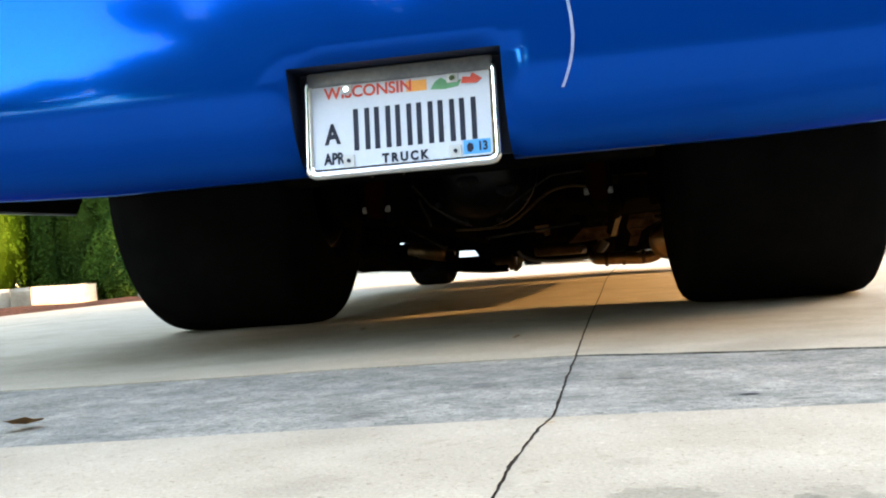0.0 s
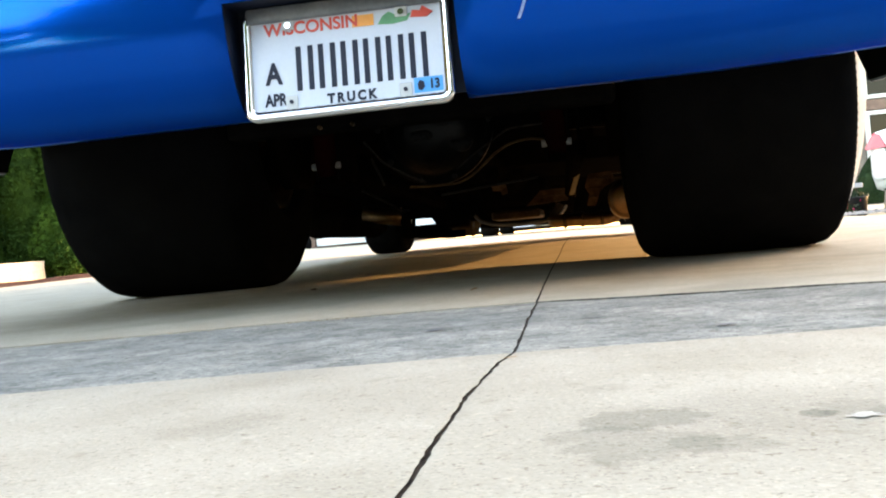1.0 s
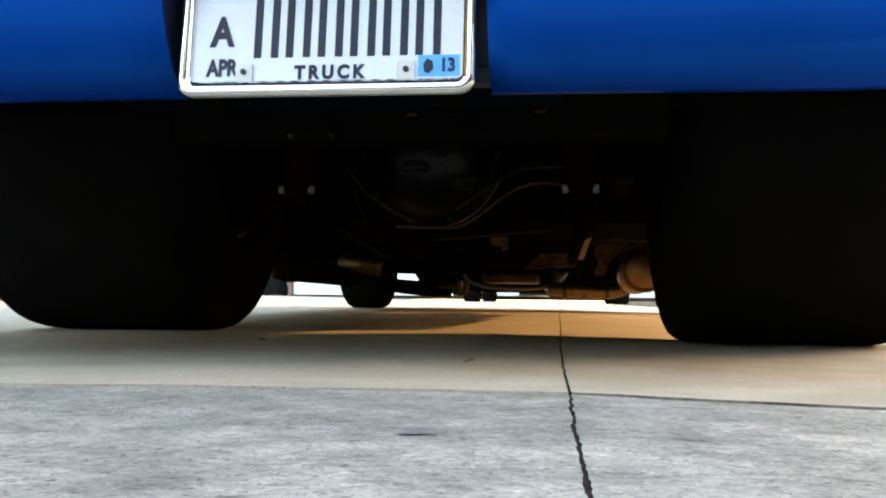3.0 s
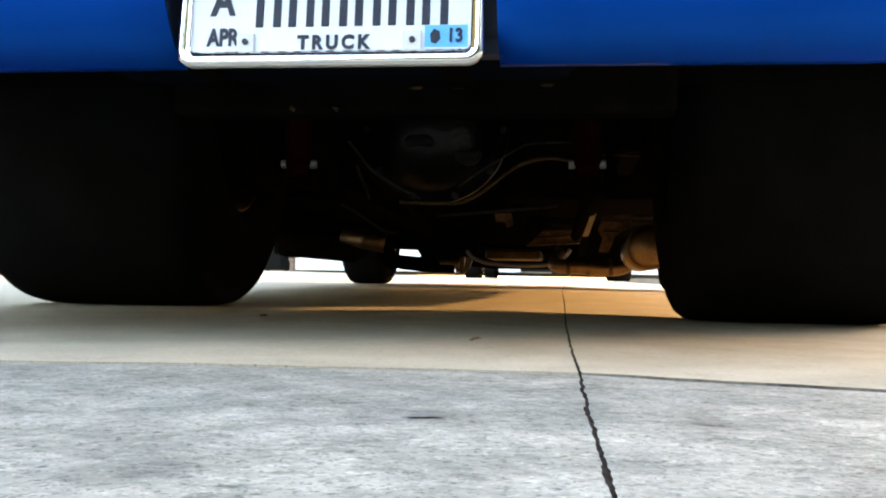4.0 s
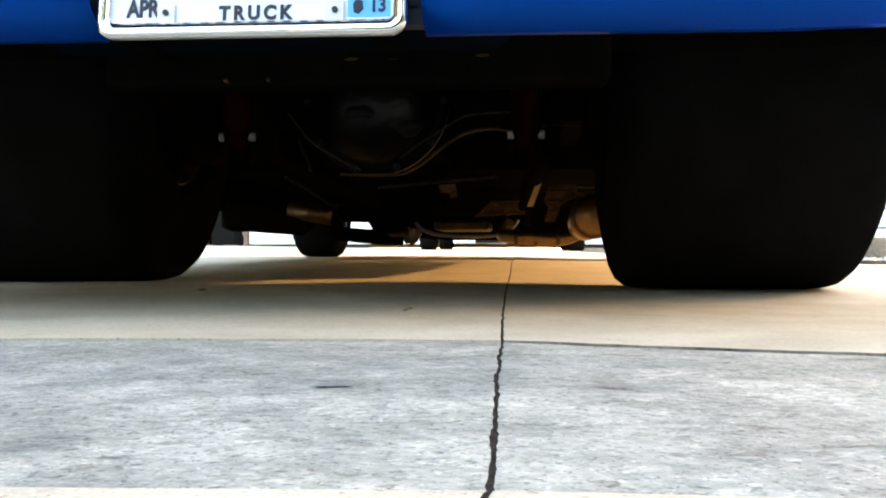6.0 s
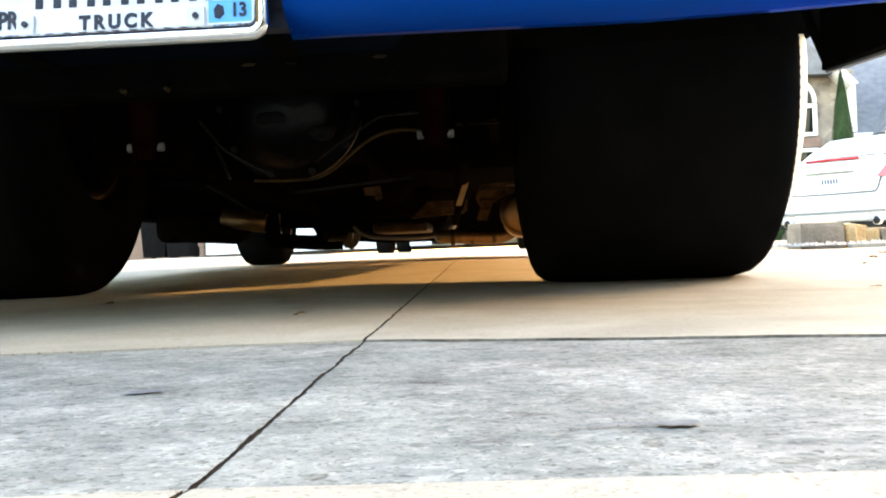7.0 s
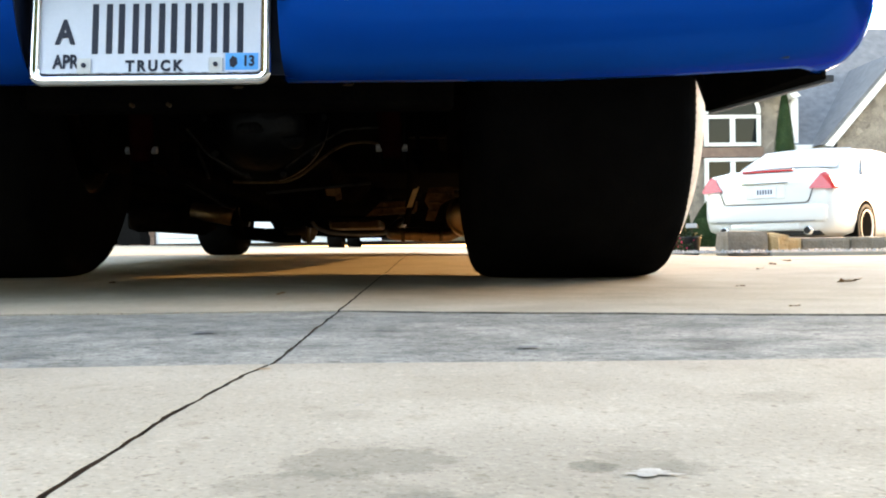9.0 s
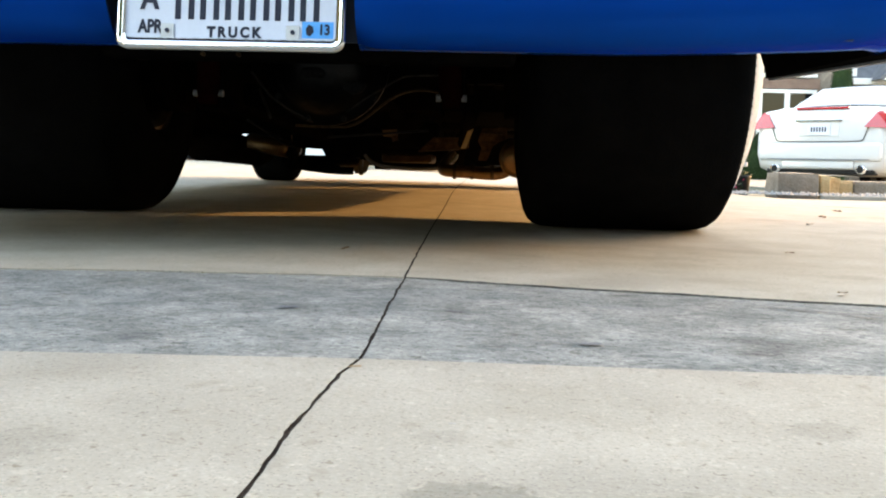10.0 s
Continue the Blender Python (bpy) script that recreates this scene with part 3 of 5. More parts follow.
def pan_offset(z):
    """How far the rear skin tucks in below its fullest height."""
    pts = [(0.312, 0.098), (0.316, 0.080), (0.325, 0.060), (0.34, 0.042), (0.36, 0.029), (0.38, 0.020), (0.42, 0.008), (0.46, 0.002), (0.50, 0.0), (0.56, 0.0005), (0.64, 0.003), (0.80, 0.012), (1.05, 0.035), (1.09, 0.08)]
    for (a, p), (b, q) in zip(pts, pts[1:]):
        if z <= b:
            return p + (q - p) * max(0.0, (z - a) / (b - a))
    return pts[-1][1]


def pan_path():
    """Plan of the rear skin from one wheel arch round the tail to the other: (x, y, inward x, inward y)."""
    out, r = [], 0.17
    X, Y = 1.045, -0.045
    for y in (0.52, 0.44, 0.36, 0.28, 0.20, 0.155):
        out.append((-X, y, 1, 0))
    for k in range(1, 10):
        a = radians(k * 9)
        out.append((-X + r - r * math.cos(a), Y + r - r * math.sin(a), math.cos(a), math.sin(a)))
    xs = [-0.85, -0.7, -0.55, -0.4, -0.3, -0.235, -0.176, -0.12, -0.06, 0.0, 0.06, 0.12, 0.176, 0.235, 0.3, 0.4, 0.55, 0.7, 0.85]
    for x in xs:
        out.append((x, Y, 0, 1))
    left = out[:15]
    out += [(-x, y, -nx, ny) for x, y, nx, ny in left[::-1]]
    return out


def make_pan(truck):
    zs = [0.312, 0.314, 0.318, 0.324, 0.334, 0.35, 0.37, 0.40, 0.43, 0.46, 0.482, 0.52, 0.56, 0.60, 0.64, 0.70, 0.78, 0.86, 0.95, 1.02, 1.05, 1.07, 1.09]
    path = pan_path()
    bm = bmesh.new()
    grid = []
    for x, y, nx, ny in path:
        bow = 0.03 * (1 - (x / 1.0) ** 2) if abs(x) < 1.0 else 0.0
        row = []
        for z in zs:
            lift = 0.018 * max(0.0, (0.45 - z) / 0.14) * (1 if abs(x) > 0.95 else max(0.0, (abs(x) - 0.6) / 0.35))
            lift += 0.062 * min(1.0, max(0.0, (y - 0.10) / 0.42)) * max(0.0, 1 - (z - 0.312) / 0.4)
            o = pan_offset(z)
            row.append(bm.verts.new((x + nx * o, y + ny * o + bow * -0.6 + 0.018, z + lift)))
        grid.append(row)
    for i in range(len(path) - 1):
        xm = (path[i][0] + path[i + 1][0]) / 2
        for j in range(len(zs) - 1):
            if abs(xm) < 0.176 and abs(path[i][1] + 0.045) < 0.001 and zs[j + 1] <= 0.4821:
                continue
            bm.faces.new((grid[i][j], grid[i + 1][j], grid[i + 1][j + 1], grid[i][j + 1]))
    bmesh.ops.remove_doubles(bm, verts=bm.verts, dist=1e-6)
    bmesh.ops.recalc_face_normals(bm, faces=bm.faces)
    bmesh.ops.solidify(bm, geom=bm.faces[:], thickness=0.006)
    return part("rear_skin", bm, M_PAINT, truck, "glossy blue smooth rear roll pan and tail", smooth=True)


def make_scratch(truck):
    """A pale vertical scratch in the paint beside the plate."""
    bm = bmesh.new()
    rows = []
    for x, z in ((0.268, 0.408), (0.274, 0.420), (0.281, 0.438), (0.287, 0.460), (0.290, 0.485), (0.289, 0.515), (0.285, 0.545), (0.280, 0.575)):
        y = -0.045 + 0.018 - 0.018 * (1 - x * x) + pan_offset(z) - 0.0008
        rows.append([bm.verts.new((x - 0.0024, y, z)), bm.verts.new((x + 0.0024, y, z))])
    for a, b in zip(rows, rows[1:]):
        bm.faces.new((a[0], a[1], b[1], b[0]))
    part("paint_scratch", bm, M_SCRATCH, truck, "pale vertical scratch in the blue paint")


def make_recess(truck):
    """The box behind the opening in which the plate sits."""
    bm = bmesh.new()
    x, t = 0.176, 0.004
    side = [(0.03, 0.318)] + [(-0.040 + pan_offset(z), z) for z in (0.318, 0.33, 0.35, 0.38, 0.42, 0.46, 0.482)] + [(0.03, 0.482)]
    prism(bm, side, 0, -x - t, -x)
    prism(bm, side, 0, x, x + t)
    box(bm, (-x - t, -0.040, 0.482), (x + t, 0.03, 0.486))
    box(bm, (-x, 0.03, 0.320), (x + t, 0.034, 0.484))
    part("plate_recess", bm, M_PAINT_SHADE, truck, "recess behind the number plate, its shade painted dark blue")


def letters(body, size, at, material, parent, name, squash=1.0, depth=0.0006, bold=0.022, gap=1.0):
    cu = bpy.data.curves.new(name, "FONT")
    cu.offset, cu.space_character = size * bold, gap
    cu.body, cu.size, cu.extrude, cu.align_x, cu.align_y = body, size, depth, "CENTER", "CENTER"
    tmp = bpy.data.objects.new(name, cu)
    scene.collection.objects.link(tmp)
    me = bpy.data.meshes.new_from_object(tmp.evaluated_get(bpy.context.evaluated_depsgraph_get()))
    bpy.data.objects.remove(tmp)
    me.materials.clear()
    me.materials.append(material)
    ob = new(name, me)
    ob.parent = parent
    ob.matrix_basis = Matrix.Translation(at) @ Matrix.Rotation(radians(90), 4, "X") @ Matrix.Diagonal((squash, 1, 1, 1))
    return ob


def make_plate():
    """The rear plate with its chromed frame, leaning back a little."""
    p = thing("license_plate", "white truck license plate in a chromed frame, number as plain bars", "license plate", at=Matrix.Translation((0, 0, 0.387)) @ Matrix.Rotation(radians(-7.0), 4, "X"))
    bm = bmesh.new()
    box(bm, (-0.1524, -0.001, -0.0762), (0.1524, 0.001, 0.0762), 0.0008, 1)
    part("plate_sheet", bm, M_PLATE, p, "white pressed metal sheet")
    bm = bmesh.new()
    frame_ring(bm, 0.163, 0.0865, 0.1495, 0.071, 0.018)
    part("plate_frame", bm, M_CHROME, p, "chromed rim round the plate", smooth=True)
    bm = bmesh.new()
    box(bm, (-0.156, -0.0085, 0.068), (0.156, 0.001, 0.0935), 0.005, 3)
    part("frame_top_band", bm, M_FLANGE, p, "wide dull top band of the plate frame", smooth=True)
    for sx in (-1, 1):
        for sz, h in ((-1, 0.010), (1, 0.007)):
            bm = bmesh.new()
            box(bm, (sx * 0.0889 - 0.0095, -0.0042, min(sz * 0.073, sz * (0.0603 - h))), (sx * 0.0889 + 0.0095, -0.0022, max(sz * 0.073, sz * (0.0603 - h))), 0.0009, 1)
            part("frame_tab", bm, M_WHITE, p)
            bm = bmesh.new()
            rod(bm, (sx * 0.0889, -0.003, sz * 0.0603), (sx * 0.0889, -0.0068, sz * 0.0603), 0.0048 if sz > 0 else 0.0032, seg=12)
            part("plate_screw", bm, M_CHROME if sz > 0 else M_INK, p)
    # the number as plain bars
    for k in range(6):
        cx = -0.066 + k * 0.0355
        for dx in (-0.0095, 0.0095):
            bm = bmesh.new()
            box(bm, (cx + dx - 0.0042, -0.0022, -0.0435), (cx + dx + 0.0042, -0.0009, 0.0265), 0.0006, 1)
            part("number_bar", bm, M_INK, p)
    letters("A", 0.046, (-0.116, -0.0016, -0.0145), M_INK, p, "class_letter", 0.78, bold=0.035)
    letters("APR", 0.0262, (-0.1145, -0.0016, -0.055), M_INK, p, "month_letters", 0.72, bold=0.032)
    letters("TRUCK", 0.0205, (0.005, -0.0016, -0.0615), M_INK, p, "type_letters", 0.90, bold=0.045, gap=1.42)
    letters("WISCONSIN", 0.027, (-0.053, -0.0016, 0.0555), M_INK_RED, p, "state_letters", 1.0)
    bm = bmesh.new()
    box(bm, (0.1015, -0.0018, -0.0675), (0.146, -0.0008, -0.044))
    part("sticker", bm, M_STICKER, p, "small blue year sticker")
    letters("13", 0.020, (0.133, -0.0026, -0.056), M_INK, p, "year_digits", 0.85, bold=0.03)
    bm = bmesh.new()
    prism(bm, [(0.108, -0.0625), (0.113, -0.0645), (0.118, -0.059), (0.117, -0.051), (0.111, -0.048), (0.107, -0.054)], 1, -0.0026, -0.0017)
    part("sticker_emblem", bm, M_INK, p)
    bm = bmesh.new()
    prism(bm, [(0.052, 0.046), (0.075, 0.044), (0.098, 0.047), (0.104, 0.058), (0.085, 0.055), (0.07, 0.064), (0.06, 0.058)], 1, -0.0019, -0.0009)
    part("print_hills", bm, M_GREEN_INK, p)
    bm = bmesh.new()
    prism(bm, [(0.103, 0.051), (0.128, 0.049), (0.138, 0.056), (0.122, 0.067), (0.118, 0.060), (0.106, 0.062)], 1, -0.0021, -0.0009)
    part("print_barn", bm, M_INK_RED, p)
    bm = bmesh.new()
    box(bm, (0.012, -0.0018, 0.046), (0.046, -0.0008, 0.064))
    part("print_sunset", bm, M_ORANGE_INK, p)
    return p


def frame_ring(bm, X, Z, x, z, r):
    """A rounded rectangular rim with a domed section."""
    def ring(hx, hz, rad, y):
        out = []
        for cx, cz, a0 in ((hx - rad, hz - rad, 0), (-hx + rad, hz - rad, 90), (-hx + rad, -hz + rad, 180), (hx - rad, -hz + rad, 270)):
            for k in range(7):
                a = radians(a0 + 15 * k)
                out.append(bm.verts.new((cx + rad * math.cos(a), y, cz + rad * math.sin(a))))
        return out
    rows = [ring(X, Z, r, 0.004), ring(X, Z, r, -0.003), ring(X - 0.002, Z - 0.002, r - 0.002, -0.0062), ring(X - 0.006, Z - 0.006, r - 0.005, -0.0075), ring(X - 0.0085, Z - 0.0085, r - 0.007, -0.0058), ring(x, z, 0.006, -0.0048), ring(x - 0.0008, z - 0.0008, 0.006, -0.0006)]
    for a, b in zip(rows, rows[1:]):
        n = len(a)
        for k in range(n):
            bm.faces.new((a[k], a[(k + 1) % n], b[(k + 1) % n], b[k]))


def arc(cy, cz, r, a0, a1, n):
    return [(cy + r * math.cos(radians(a0 + (a1 - a0) * k / n)), cz + r * math.sin(radians(a0 + (a1 - a0) * k / n))) for k in range(n + 1)]


def make_truck_shell(truck):
    for s in (-1, 1):
        # bed side and cab side with both wheel openings
        bm = bmesh.new()
        low = [(0.52, 0.39)] + arc(AXLE_Y, 0.40, 0.655, 180, -6, 22) + [(1.86, 0.27), (3.78, 0.25)] + arc(FRONT_Y, 0.34, 0.47, 190, -10, 18) + [(5.0, 0.30), (5.32, 0.32)]
        top = [(5.36, 0.80), (5.28, 0.90), (4.2, 0.98), (3.9, 1.0), (2.5, 1.05), (0.52, 1.06)]
        prism(bm, low + top, 0, s * 1.015, s * 1.043)
        part("body_side", bm, M_PAINT, truck, "glossy blue lower body side with wheel openings")
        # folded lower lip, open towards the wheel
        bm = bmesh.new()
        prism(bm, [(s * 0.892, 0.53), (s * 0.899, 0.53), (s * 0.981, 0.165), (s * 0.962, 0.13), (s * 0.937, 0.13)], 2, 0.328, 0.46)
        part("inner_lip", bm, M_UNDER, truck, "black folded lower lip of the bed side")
        # Pale strip paints the light along the lip's lower edge.
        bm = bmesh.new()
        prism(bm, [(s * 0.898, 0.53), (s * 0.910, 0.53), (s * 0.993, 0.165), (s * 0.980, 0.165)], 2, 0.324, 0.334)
        part("lip_lit_edge", bm, M_FLANGE, truck, "folded flange, its lit edge painted grey")
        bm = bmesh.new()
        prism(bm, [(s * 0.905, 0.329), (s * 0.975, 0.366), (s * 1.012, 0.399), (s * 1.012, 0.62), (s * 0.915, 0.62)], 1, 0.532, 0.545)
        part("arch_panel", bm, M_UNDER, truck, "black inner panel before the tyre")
        # Unseen liner, added to keep the sun off the opposite tyre.
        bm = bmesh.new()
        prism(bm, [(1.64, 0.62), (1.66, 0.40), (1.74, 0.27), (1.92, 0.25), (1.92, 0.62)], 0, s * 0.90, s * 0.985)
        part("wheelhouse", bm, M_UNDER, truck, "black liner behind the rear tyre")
        # Hidden tubs added to stop light leaking in over the tyres.
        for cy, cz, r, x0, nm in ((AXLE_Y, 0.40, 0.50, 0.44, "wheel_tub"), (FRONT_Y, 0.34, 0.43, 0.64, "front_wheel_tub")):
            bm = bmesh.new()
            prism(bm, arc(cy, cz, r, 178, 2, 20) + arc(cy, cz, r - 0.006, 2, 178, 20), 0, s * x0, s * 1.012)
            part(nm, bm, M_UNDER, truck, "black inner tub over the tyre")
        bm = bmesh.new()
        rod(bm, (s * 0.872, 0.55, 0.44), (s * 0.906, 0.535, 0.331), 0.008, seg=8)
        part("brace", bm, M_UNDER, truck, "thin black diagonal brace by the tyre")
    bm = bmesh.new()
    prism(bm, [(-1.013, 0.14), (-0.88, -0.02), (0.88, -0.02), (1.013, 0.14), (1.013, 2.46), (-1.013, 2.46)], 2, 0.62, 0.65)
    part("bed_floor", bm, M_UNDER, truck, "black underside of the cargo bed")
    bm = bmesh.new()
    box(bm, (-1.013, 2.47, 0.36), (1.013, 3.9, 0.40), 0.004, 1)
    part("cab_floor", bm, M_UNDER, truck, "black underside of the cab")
    # Hidden wall added to close a light leak through the cab.
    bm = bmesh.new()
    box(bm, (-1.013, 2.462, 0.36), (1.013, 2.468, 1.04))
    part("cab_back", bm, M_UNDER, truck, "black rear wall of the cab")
    bm = bmesh.new()
    prism(bm, [(2.5, 1.04), (3.95, 1.0), (3.55, 1.52), (3.3, 1.60), (2.75, 1.60), (2.55, 1.50)], 0, -0.86, 0.86)
    part("cab", bm, M_PAINT, truck, "glossy blue cab")
    for nm, o, lo, hi in (("rear_window", [(2.49, 1.1), (2.52, 1.1), (2.56, 1.45), (2.53, 1.45)], -0.65, 0.65), ("windshield", [(3.91, 1.06), (3.94, 1.04), (3.6, 1.5), (3.56, 1.5)], -0.75, 0.75)):
        bm = bmesh.new()
        prism(bm, o, 0, lo, hi)
        part(nm, bm, M_CAR_GLASS, truck, "dark glass pane")
    bm = bmesh.new()
    prism(bm, [(3.85, 0.98), (5.25, 0.88), (5.34, 0.80), (5.34, 0.74), (3.85, 0.74)], 0, -1.01, 1.01)
    part("hood", bm, M_PAINT, truck, "glossy blue hood")
    bm = bmesh.new()
    box(bm, (-1.0, 5.30, 0.30), (1.0, 5.42, 0.80), 0.03, 3)
    part("front_fascia", bm, M_PAINT, truck)


def make_underbody(truck):
    def add(name, build, material, label="", smooth=True):
        bm = bmesh.new()
        build(bm)
        return part(name, bm, material, truck, label, smooth)
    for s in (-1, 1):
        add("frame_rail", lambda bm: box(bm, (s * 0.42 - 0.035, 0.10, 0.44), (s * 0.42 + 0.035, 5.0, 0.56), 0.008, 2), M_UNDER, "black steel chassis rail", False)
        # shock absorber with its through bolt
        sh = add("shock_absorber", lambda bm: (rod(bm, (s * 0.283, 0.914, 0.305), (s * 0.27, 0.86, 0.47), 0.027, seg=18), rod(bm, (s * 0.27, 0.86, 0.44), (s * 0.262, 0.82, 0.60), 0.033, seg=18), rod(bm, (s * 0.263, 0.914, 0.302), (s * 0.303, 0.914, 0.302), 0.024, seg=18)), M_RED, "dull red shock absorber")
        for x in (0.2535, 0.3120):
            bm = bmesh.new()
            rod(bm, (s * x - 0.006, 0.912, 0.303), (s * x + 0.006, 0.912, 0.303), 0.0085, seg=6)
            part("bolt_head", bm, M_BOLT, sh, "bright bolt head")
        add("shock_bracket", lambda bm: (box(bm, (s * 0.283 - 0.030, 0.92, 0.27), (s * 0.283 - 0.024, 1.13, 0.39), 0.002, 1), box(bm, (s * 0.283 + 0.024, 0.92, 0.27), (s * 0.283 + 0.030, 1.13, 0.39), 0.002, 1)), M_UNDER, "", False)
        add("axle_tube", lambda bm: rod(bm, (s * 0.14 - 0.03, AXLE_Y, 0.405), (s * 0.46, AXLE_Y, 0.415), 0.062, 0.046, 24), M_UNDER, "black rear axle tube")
        add("brake_drum", lambda bm: rod(bm, (s * 0.41, AXLE_Y, AXLE_Z), (s * 0.47, AXLE_Y, AXLE_Z), 0.15, 0.15, 36), M_DARK_IRON)
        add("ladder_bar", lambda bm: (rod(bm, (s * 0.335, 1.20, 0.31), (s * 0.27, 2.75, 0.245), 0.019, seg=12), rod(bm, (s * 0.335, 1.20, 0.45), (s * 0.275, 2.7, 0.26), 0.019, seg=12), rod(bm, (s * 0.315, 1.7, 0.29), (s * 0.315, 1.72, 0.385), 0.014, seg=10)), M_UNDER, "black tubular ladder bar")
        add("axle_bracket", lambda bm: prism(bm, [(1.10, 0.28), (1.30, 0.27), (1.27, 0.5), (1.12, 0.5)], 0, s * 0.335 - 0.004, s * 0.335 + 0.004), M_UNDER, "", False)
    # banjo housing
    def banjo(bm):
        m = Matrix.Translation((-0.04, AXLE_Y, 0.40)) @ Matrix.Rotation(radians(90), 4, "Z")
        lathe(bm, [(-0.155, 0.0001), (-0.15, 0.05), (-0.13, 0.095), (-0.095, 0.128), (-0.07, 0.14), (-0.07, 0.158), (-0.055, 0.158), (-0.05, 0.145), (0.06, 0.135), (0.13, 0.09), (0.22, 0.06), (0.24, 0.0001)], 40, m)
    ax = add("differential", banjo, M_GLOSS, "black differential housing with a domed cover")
    for s in (-1, 1):
        bm = bmesh.new()
        rod(bm, (-0.04 + s * 0.05, AXLE_Y + 0.02, 0.408), (s * 0.26, AXLE_Y + 0.02, 0.410), 0.108, 0.050, 28)
        part("housing_cone", bm, M_UNDER, ax, "tapered black axle housing", True)
    # two grey patches that paint the sky's reflection on the domed cover
    bm = bmesh.new()
    prism(bm, [(0.002, 0.352), (0.010, 0.330), (0.030, 0.318), (0.052, 0.322), (0.066, 0.340), (0.062, 0.352), (0.040, 0.343), (0.020, 0.346)], 1, 1.052, 1.10)
    bmesh.ops.bevel(bm, geom=bm.edges[:], offset=0.003, segments=2, affect="EDGES")
    part("sheen_patch_right", bm, M_DULL, ax, "grey patch painting a sky reflection on the cover", True)
    bm = bmesh.new()
    prism(bm, [(-0.094, 0.366), (-0.084, 0.378), (-0.044, 0.380), (-0.030, 0.368), (-0.034, 0.352), (-0.060, 0.358), (-0.086, 0.352)], 1, 1.030, 1.07)
    bmesh.ops.bevel(bm, geom=bm.edges[:], offset=0.003, segments=2, affect="EDGES")
    part("sheen_patch_left", bm, M_DULL, ax, "smaller grey patch painting a sky reflection on the cover", True)
    # thin grey line that paints the lit edge of the housing's far half
    bm = bmesh.new()
    pipe(bm, [(-0.212, 1.04, 0.366), (-0.183, 1.04, 0.330), (-0.161, 1.04, 0.305), (-0.105, 1.04, 0.269), (-0.060, 1.04, 0.247)], 0.0026, 8)
    part("housing_lit_edge", bm, M_GREY_UNDER, ax, "thin grey line painting the housing's lit edge", True)
    # A second grey line draws the housing's upper contour.
    bm = bmesh.new()
    pipe(bm, [(0.015, 1.10, 0.276), (0.060, 1.10, 0.309), (0.114, 1.10, 0.342), (0.140, 1.10, 0.358), (0.169, 1.10, 0.368), (0.261, 1.10, 0.372)], 0.0024, 8)
    part("housing_contour", bm, M_GREY_UNDER, ax, "thin grey line drawn along the housing's upper edge", True)
    bm = bmesh.new()
    pipe(bm, [(-0.10, 1.03, 0.238), (-0.047, 1.03, 0.236), (0.0, 1.03, 0.236), (0.032, 1.03, 0.239), (0.068, 1.03, 0.257), (0.116, 1.03, 0.295), (0.140, 1.03, 0.311), (0.164, 1.03, 0.322), (0.192, 1.03, 0.328), (0.220, 1.03, 0.329), (0.262, 1.03, 0.322)], 0.0031, 10)
    part("brake_line_tube", bm, M_STEEL, ax, "bare metal tube bent round the axle housing", True)
    for k in range(10):
        a = 2 * math.pi * k / 10
        bm = bmesh.new()
        rod(bm, (-0.04 + 0.148 * math.cos(a), AXLE_Y - 0.072, 0.40 + 0.148 * math.sin(a)), (-0.04 + 0.148 * math.cos(a), AXLE_Y - 0.082, 0.40 + 0.148 * math.sin(a)), 0.008, seg=6)
        part("cover_bolt", bm, M_DULL, ax)
    add("driveshaft", lambda bm: rod(bm, (-0.03, 1.40, 0.38), (0.0, 2.75, 0.36), 0.042, seg=20), M_UNDER, "black driveshaft")
    add("panhard_bar", lambda bm: rod(bm, (-0.025, 1.05, 0.211), (0.225, 1.05, 0.2325), 0.0028, seg=12), M_DULL, "thin dull black track bar")
    add("cable", lambda bm: pipe(bm, [(-0.330, 1.5, 0.268), (-0.265, 1.5, 0.229), (-0.217, 1.5, 0.199), (-0.19, 1.5, 0.194)], 0.0032, 8), M_GREY_UNDER, "thin grey cable")
    add("brake_hose", lambda bm: pipe(bm, [(-0.250, 1.3, 0.345), (-0.243, 1.3, 0.324), (-0.230, 1.3, 0.295), (-0.219, 1.3, 0.265)], 0.0035, 8), M_GREY_UNDER, "black rubber brake hose")
    add("axle_pad", lambda bm: prism(bm, [(0.038, 0.286), (0.100, 0.290), (0.108, 0.262), (0.092, 0.247), (0.046, 0.250)], 1, 1.30, 1.305), M_DARK_IRON, "very dark brown plate", False)
    add("floor_plate", lambda bm: prism(bm, [(0.054, 0.251), (0.098, 0.254), (0.103, 0.222), (0.086, 0.217), (0.082, 0.230), (0.058, 0.232)], 1, 1.60, 1.605), M_RUST, "rust-brown bracket plate", False)
    add("cross_brace", lambda bm: rod(bm, (0.31, 1.3, 0.369), (0.455, 1.3, 0.369), 0.003, seg=8), M_GREY_UNDER)
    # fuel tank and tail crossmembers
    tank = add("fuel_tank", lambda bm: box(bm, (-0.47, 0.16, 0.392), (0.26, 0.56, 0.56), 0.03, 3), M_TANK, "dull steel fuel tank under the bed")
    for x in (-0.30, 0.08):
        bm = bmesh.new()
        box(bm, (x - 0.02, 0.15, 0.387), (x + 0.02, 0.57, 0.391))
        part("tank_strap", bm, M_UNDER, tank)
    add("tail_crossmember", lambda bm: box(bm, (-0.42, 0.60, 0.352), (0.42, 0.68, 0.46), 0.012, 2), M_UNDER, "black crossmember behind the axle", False)
